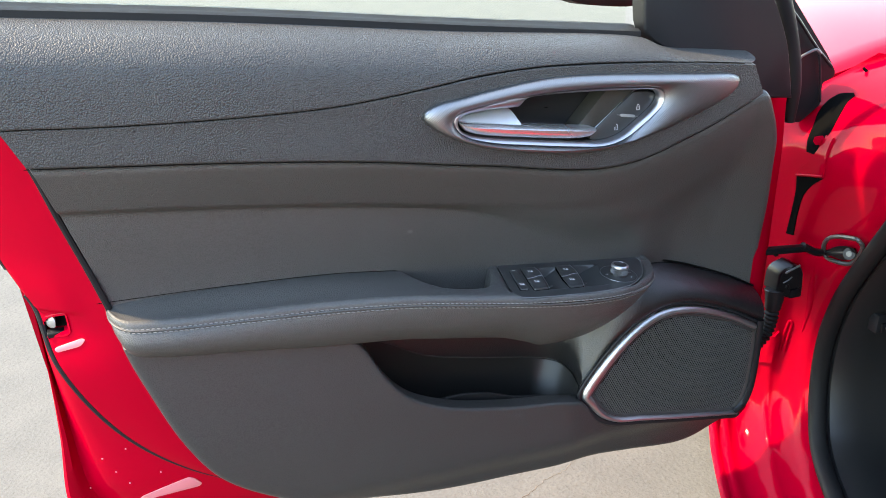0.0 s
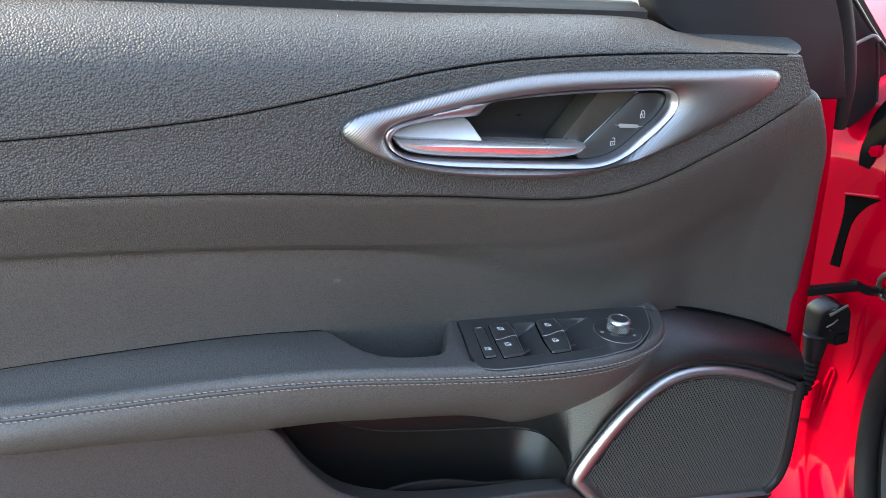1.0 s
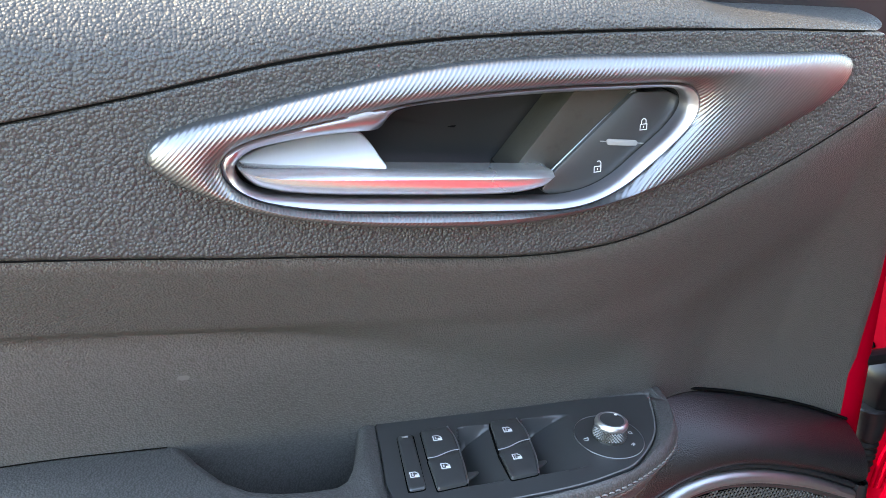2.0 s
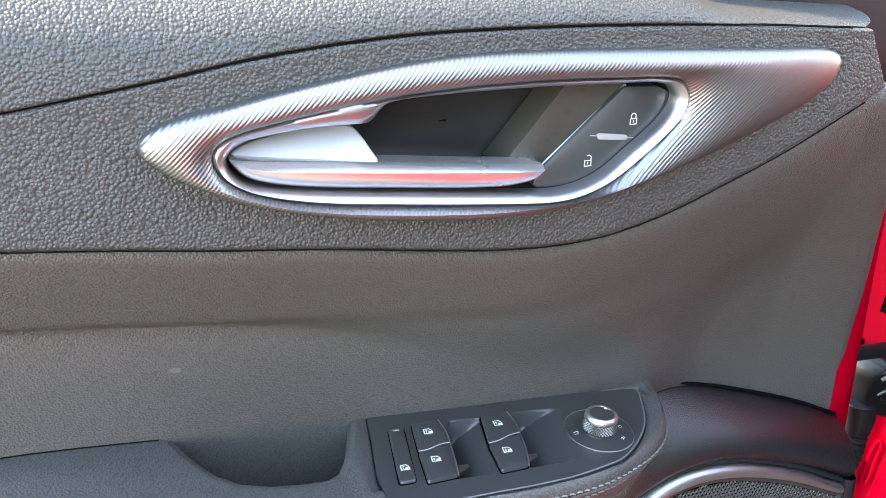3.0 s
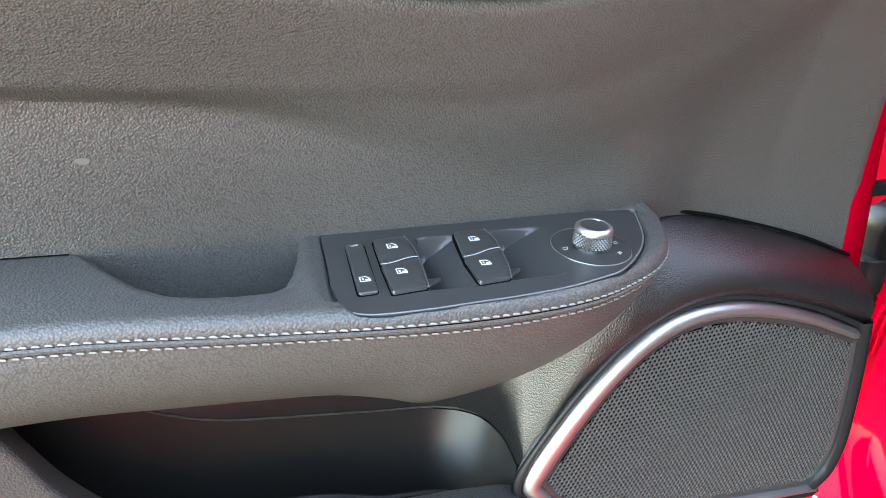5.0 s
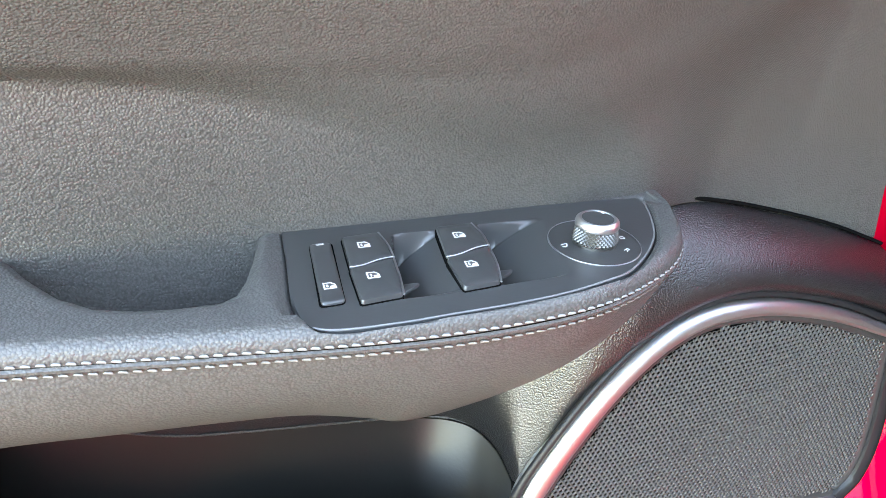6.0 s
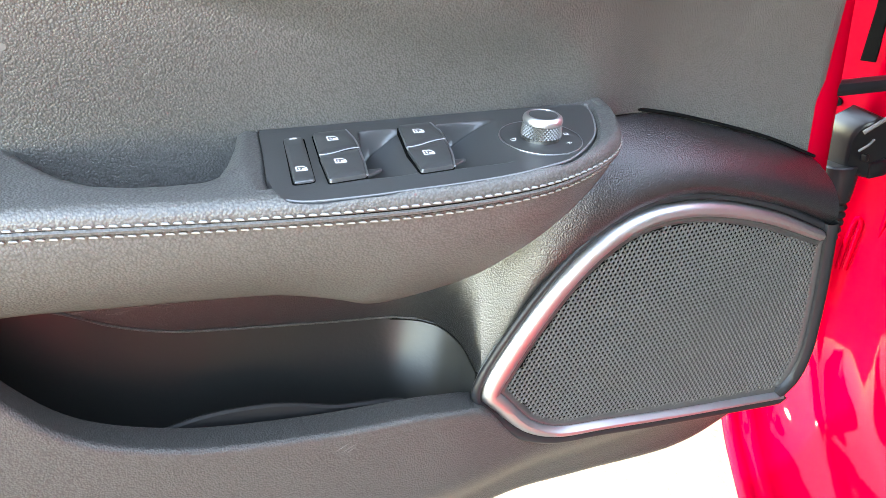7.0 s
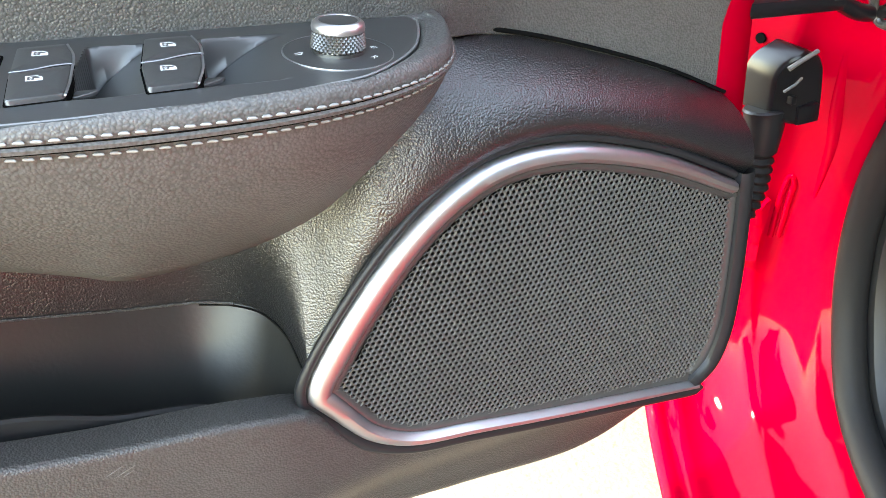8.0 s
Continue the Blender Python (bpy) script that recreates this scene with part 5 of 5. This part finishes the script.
letter.body, letter.size, letter.align_x, letter.align_y = "R", 0.0052, "CENTER", "CENTER"
letter.materials.append(white_print)
sign = new("dial_letter", letter)
sign.parent = panel
sign.matrix_basis = DOOR_INV @ SLOPE @ Matrix.Translation((0.0125, -0.0140, 0.0009)) @ Matrix.Rotation(radians(-62), 4, "Z")

# ================= inside handle =================
BEZ_OUT = [(0.3700, 0.9551), (0.3725, 0.9630), (0.3787, 0.9674), (0.3869, 0.9705), (0.3982, 0.9732), (0.4189, 0.9762), (0.4436, 0.9806), (0.4745, 0.9851), (0.5065, 0.9891), (0.5395, 0.9916), (0.5735, 0.9919), (0.6096, 0.9905), (0.6467, 0.9882), (0.7044, 0.9838), (0.7673, 0.9788), (0.7982, 0.9765), (0.8096, 0.9744), (0.8168, 0.9705), (0.8189, 0.9654),
           (0.8165, 0.9581), (0.8075, 0.9489), (0.791, 0.9396), (0.7663, 0.9298), (0.7333, 0.9185), (0.7003, 0.9087), (0.6725, 0.9012), (0.6446, 0.8948), (0.6137, 0.8908), (0.5828, 0.8904), (0.5457, 0.8935), (0.5034, 0.8996), (0.4704, 0.9065), (0.4385, 0.9150), (0.4168, 0.9233), (0.3972, 0.9332), (0.3828, 0.9416), (0.3748, 0.9489)]
BEZ_IN = [(0.4075, 0.9478), (0.4096, 0.9538), (0.4147, 0.9581), (0.4261, 0.9620), (0.4477, 0.9656), (0.4735, 0.9690), (0.5055, 0.9724), (0.5385, 0.9742), (0.5725, 0.9746), (0.6086, 0.9737), (0.6457, 0.9715), (0.6807, 0.9688), (0.6952, 0.9652), (0.7013, 0.9585), (0.7024, 0.9509), (0.6985, 0.9416), (0.6879, 0.9308),
          (0.6694, 0.9162), (0.6508, 0.9045), (0.6312, 0.8975), (0.6116, 0.8955), (0.5745, 0.8990), (0.5034, 0.9087), (0.4704, 0.9138), (0.4446, 0.9200), (0.4261, 0.9268), (0.4147, 0.9344), (0.4093, 0.9416)]
HOLE = [(0.4158, 0.9468), (0.4189, 0.9509), (0.4261, 0.9548), (0.4415, 0.9571), (0.4611, 0.9585), (0.4735, 0.9585), (0.4859, 0.9581), (0.4962, 0.9581), (0.4993, 0.9602), (0.5034, 0.9654), (0.5095, 0.9690), (0.5395, 0.9702), (0.5745, 0.9697), (0.6106, 0.9685), (0.6488, 0.9664), (0.6818, 0.9643), (0.691, 0.9612), (0.6952, 0.9551), (0.6941, 0.9478),
        (0.6859, 0.9375), (0.6673, 0.9231), (0.6488, 0.9097), (0.6333, 0.9035), (0.6137, 0.9014), (0.5941, 0.9035), (0.557, 0.9084), (0.5044, 0.9157), (0.4714, 0.9205), (0.4457, 0.9252), (0.4302, 0.9293), (0.4209, 0.9344), (0.4165, 0.9406)]
n = 180
bo, bi, ho = curve(BEZ_OUT, n, True), curve(BEZ_IN, n, True), curve(HOLE, n, True)


def handle_rows(steps):
    rows = []
    for a, b, w, y in steps:
        rows.append([(p[0] + (q[0] - p[0]) * w, y, p[1] + (q[1] - p[1]) * w) for p, q in zip(a, b)])
    return rows


handle = upart("inside_handle", loft(handle_rows([(bo, bi, 0.0, 1.096), (bo, bi, 0.0, 1.0850), (bo, bi, 0.025, 1.0822), (bo, bi, 0.09, 1.0795), (bo, bi, 0.24, 1.0765), (bo, bi, 0.46, 1.0745), (bo, bi, 0.66, 1.0742), (bo, bi, 0.86, 1.0762), (bo, bi, 0.96, 1.0792), (bo, bi, 1.0, 1.0825)]), closed=True), ribbed, label="ribbed satin metal door handle surround", sharp=50)
upart("handle_lip", loft(handle_rows([(bi, ho, -0.02, 1.086), (bi, ho, 0.0, 1.0815), (bi, ho, 0.25, 1.0800), (bi, ho, 0.6, 1.0815), (bi, ho, 0.95, 1.0860), (bi, ho, 1.0, 1.0900), (bi, ho, 1.0, 1.094)]), closed=True), chrome, handle, "bright metal inner lip", sharp=60)
m = ho.mean(0)
cup_rows = [[(p[0] + (m[0] - p[0]) * w, y, p[1] + (m[1] - p[1]) * w) for p in ho] for w, y in ((-0.01, 1.090), (0.0, 1.1), (0.02, 1.118), (0.10, 1.130), (0.5, 1.134), (0.98, 1.134))]
upart("handle_cup", loft(cup_rows, closed=True, cap=False), cup_plastic, handle, "dark hollow behind the lever", sharp=70)
# the lever: a flat upper facet, a crease and a broad lower facet, along (x, top, crease, bottom)
LEVER = curve([(0.4170, 0.9462, 0.9458, 0.9448), (0.4195, 0.9458, 0.9446, 0.9405), (0.4255, 0.9447, 0.9420, 0.9342), (0.4350, 0.9432, 0.9396, 0.9300), (0.4490, 0.9414, 0.9373, 0.9262), (0.4714, 0.9386, 0.9343, 0.9222), (0.505, 0.9340, 0.9300, 0.9175), (0.5395, 0.9293, 0.9258, 0.9128), (0.5756, 0.9246, 0.9214, 0.9090), (0.5925, 0.9223, 0.9194, 0.9095), (0.6013, 0.9210, 0.9184, 0.9118), (0.6052, 0.9202, 0.9180, 0.9158)], 70)
rows = []
for x, top, mid, low in LEVER:
    f = (top - low) / 0.0165
    d = 0.005 * (1 - min(f, 1)) ** 2
    rows.append([(x, 1.100, top), (x, 1.0868, top), (x, 1.0854, top - 0.0004 * f), (x, 1.0808 + d, mid + 0.0006 * f), (x, 1.0795 + d, mid - 0.0006 * f), (x, 1.0804 + d, mid - 0.35 * (mid - low)), (x, 1.0825 + d, low + 0.30 * (mid - low)), (x, 1.0853 + 0.6 * d, low + 0.08 * (mid - low)), (x, 1.0890, low), (x, 1.100, low + 0.001 * f)])
upart("lever", loft(rows, closed=True, cap=True), lever_metal, handle, "satin metal pull lever", sharp=35)
PADDLE = [(0.4189, 0.9458), (0.4251, 0.9489), (0.4354, 0.9512), (0.4488, 0.9530), (0.4611, 0.9540), (0.4735, 0.9542), (0.4869, 0.9533), (0.4910, 0.9518), (0.4945, 0.9474), (0.4982, 0.9406), (0.5013, 0.9344), (0.4990, 0.9320), (0.46, 0.935), (0.43, 0.941)]
upart("paddle", plate(curve(PADDLE, 60, True), lambda a, b, d: (a, 1.0845 + d + 0.80 * (b - 0.932), b), 0.006, 0.0012), silver, handle, "bright paddle of the lever")
LOCK = [(0.6640, 0.9612), (0.6880, 0.9594), (0.7000, 0.9530), (0.7013, 0.9427), (0.6910, 0.9303), (0.6735, 0.9169), (0.6539, 0.9056), (0.6426, 0.9002), (0.6261, 0.8985), (0.6127, 0.8995), (0.6020, 0.9035), (0.6085, 0.9140)]
upart("lock_panel", plate(rounded(LOCK, 0.004), lambda a, b, d: (a, 1.0955 + d, b), 0.02, 0.0012), switch_plastic, handle, "black lock button panel")
BAR = [(0.6261, 0.9660), (0.6720, 0.9660), (0.6106, 0.9140), (0.5825, 0.9160)]
upart("cup_bar", plate(rounded(BAR, 0.001), lambda a, b, d: (a, 1.100 + d, b), 0.03, 0.001), bar_grey, handle, "slanted grey bar in the hollow")
upart("cup_edge", tube([(0.6662, 1.0990, 0.9615), (0.6106, 1.0990, 0.9150)], 0.0011, 8), brushed, handle, "thin metal edge of the bar")



def lock_sign(cx, cz, open_top):
    """A padlock sign: outlined body and a bow."""
    bm = bmesh.new()

    def bar(x0, z0, x1, z1):
        bm.faces.new([bm.verts.new((cx + a, 1.0951, cz + b)) for a, b in ((x0, z0), (x1, z0), (x1, z1), (x0, z1))])

    w, t, tall = 0.0026, 0.00055, 0.0042
    bar(-w, -tall, w, -tall + t)
    bar(-w, -t, w, 0)
    bar(-w, -tall, -w + t, 0)
    bar(w - t, -tall, w, 0)
    bar(-t / 2, -0.0028, t / 2, -0.0014)
    r = 0.0019
    angles = np.linspace(0, math.pi * (0.72 if open_top else 1.0), 9)
    for a, b in zip(angles, angles[1:]):
        bm.faces.new([bm.verts.new((cx + rr * math.cos(s) + (0.0006 if open_top else 0), 1.0951, cz + 0.0016 + rr * math.sin(s))) for rr, s in ((r, a), (r, b), (r - t, b), (r - t, a))])
    bar(r - t + (0.0006 if open_top else 0), 0, r + (0.0006 if open_top else 0), 0.0016)
    if not open_top:
        bar(-r, 0, -r + t, 0.0016)
    return bm


upart("lock_sign", lock_sign(0.6716, 0.9402, False), white_print, handle, "white closed padlock sign")
upart("unlock_sign", lock_sign(0.6407, 0.9160, True), white_print, handle, "white open padlock sign")
IND = [(0.6457, 0.9322), (0.6475, 0.9330), (0.6672, 0.9298), (0.6684, 0.9280), (0.6672, 0.9262), (0.6470, 0.9290)]
upart("lock_marker", plate(rounded(IND, 0.001), lambda a, b, d: (a, 1.0948 + d, b), 0.002, 0.0003), grey_print, handle, "grey raised marker between the signs")
for x0, z0, x1, z1 in ((0.6415, 0.9322, 0.6457, 0.9314), (0.6680, 0.9279, 0.6725, 0.9272)):
    upart("marker_line", tube([(x0, 1.0952, z0), (x1, 1.0952, z1)], 0.00035, 6), grey_print, handle, "fine grey line beside the marker")

# ================= stitches along the armrest =================
def stitch_mesh():
    bm = tube([(-0.0021, 0, -0.0002), (-0.0012, 0, 0.0004), (0.0012, 0, 0.0004), (0.0021, 0, -0.0002)], [0.0003, 0.0007, 0.0007, 0.0003], 6)
    mesh = bpy.data.meshes.new("stitch")
    for f in bm.faces:
        f.smooth = True
    bm.to_mesh(mesh)
    bm.free()
    mesh.materials.append(thread)
    return mesh


stitch = stitch_mesh()
top_line = np.array([(e[0], e[1], z) for e, z in zip(edge_arm, z_arm)])
seam = []
for w in (0.0, 0.085):
    line_here = top_line + (under_arm - top_line) * w
    line_here[:, 1] -= 0.012 * math.sin(math.pi * w) + 0.0006
    seam.append(line_here)
# a leather ridge; the two black lines beside it stand in for shade
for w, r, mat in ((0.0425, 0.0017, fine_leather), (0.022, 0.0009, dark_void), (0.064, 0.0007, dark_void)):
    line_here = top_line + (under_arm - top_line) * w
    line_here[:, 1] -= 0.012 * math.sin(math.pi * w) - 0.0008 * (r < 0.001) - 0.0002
    dpart("seam_ridge" if mat is fine_leather else "seam_groove_shade", tube(line_here[::3], r, 6), mat, armrest, "raised leather ridge between the stitches" if mat is fine_leather else "black line drawn for the shade in the fold beside the ridge")
for row in seam:
    far = np.r_[0, np.cumsum(np.linalg.norm(np.diff(row, axis=0), axis=1))]
    for d in np.arange(0.05, far[-1] - 0.03, 0.0061):
        p, q = (np.array([np.interp(d + o, far, row[:, i]) for i in range(3)]) for o in (-0.002, 0.002))
        t = Vector(q - p).normalized()
        side = Vector((0, 0, 1)).cross(t).normalized()
        up = t.cross(side)
        m4 = Matrix((t, -up, side)).transposed().to_4x4()
        m4 = Matrix.Translation(Vector((p + q) / 2)) @ m4 @ Matrix.Rotation(radians(10), 4, "Y")
        share("stitch", stitch, DOOR_INV @ m4, armrest)

# ---- small marks ----
SCUFF = [(0.369, 0.7925), (0.372, 0.7940), (0.377, 0.7927), (0.376, 0.7897), (0.371, 0.7905)]
dpart("scuff", plate(curve(SCUFF, 14, True), lambda a, b, d: (a, insert_depth(a, b, 0.5, 0.5) - 0.0003 + d, b), 0.0006), scuff_grey, label="small pale scuff on the leather")
for x0, z0, x1, z1 in ((0.518, 0.4915, 0.531, 0.4970), (0.522, 0.4890, 0.536, 0.4945), (0.527, 0.4885, 0.534, 0.4912)):
    stroke = [(x0 + (x1 - x0) * w, z0 + (z1 - z0) * w) for w in (0.0, 0.33, 0.67, 1.0)]
    dpart("scratch", tube([(x, lower_depth(x, z, 0.5, 0.5) + 0.0001, z) for x, z in stroke], [0.0001, 0.0003, 0.0003, 0.0001], 5), scuff_grey, label="faint pale scratch on the lower panel")
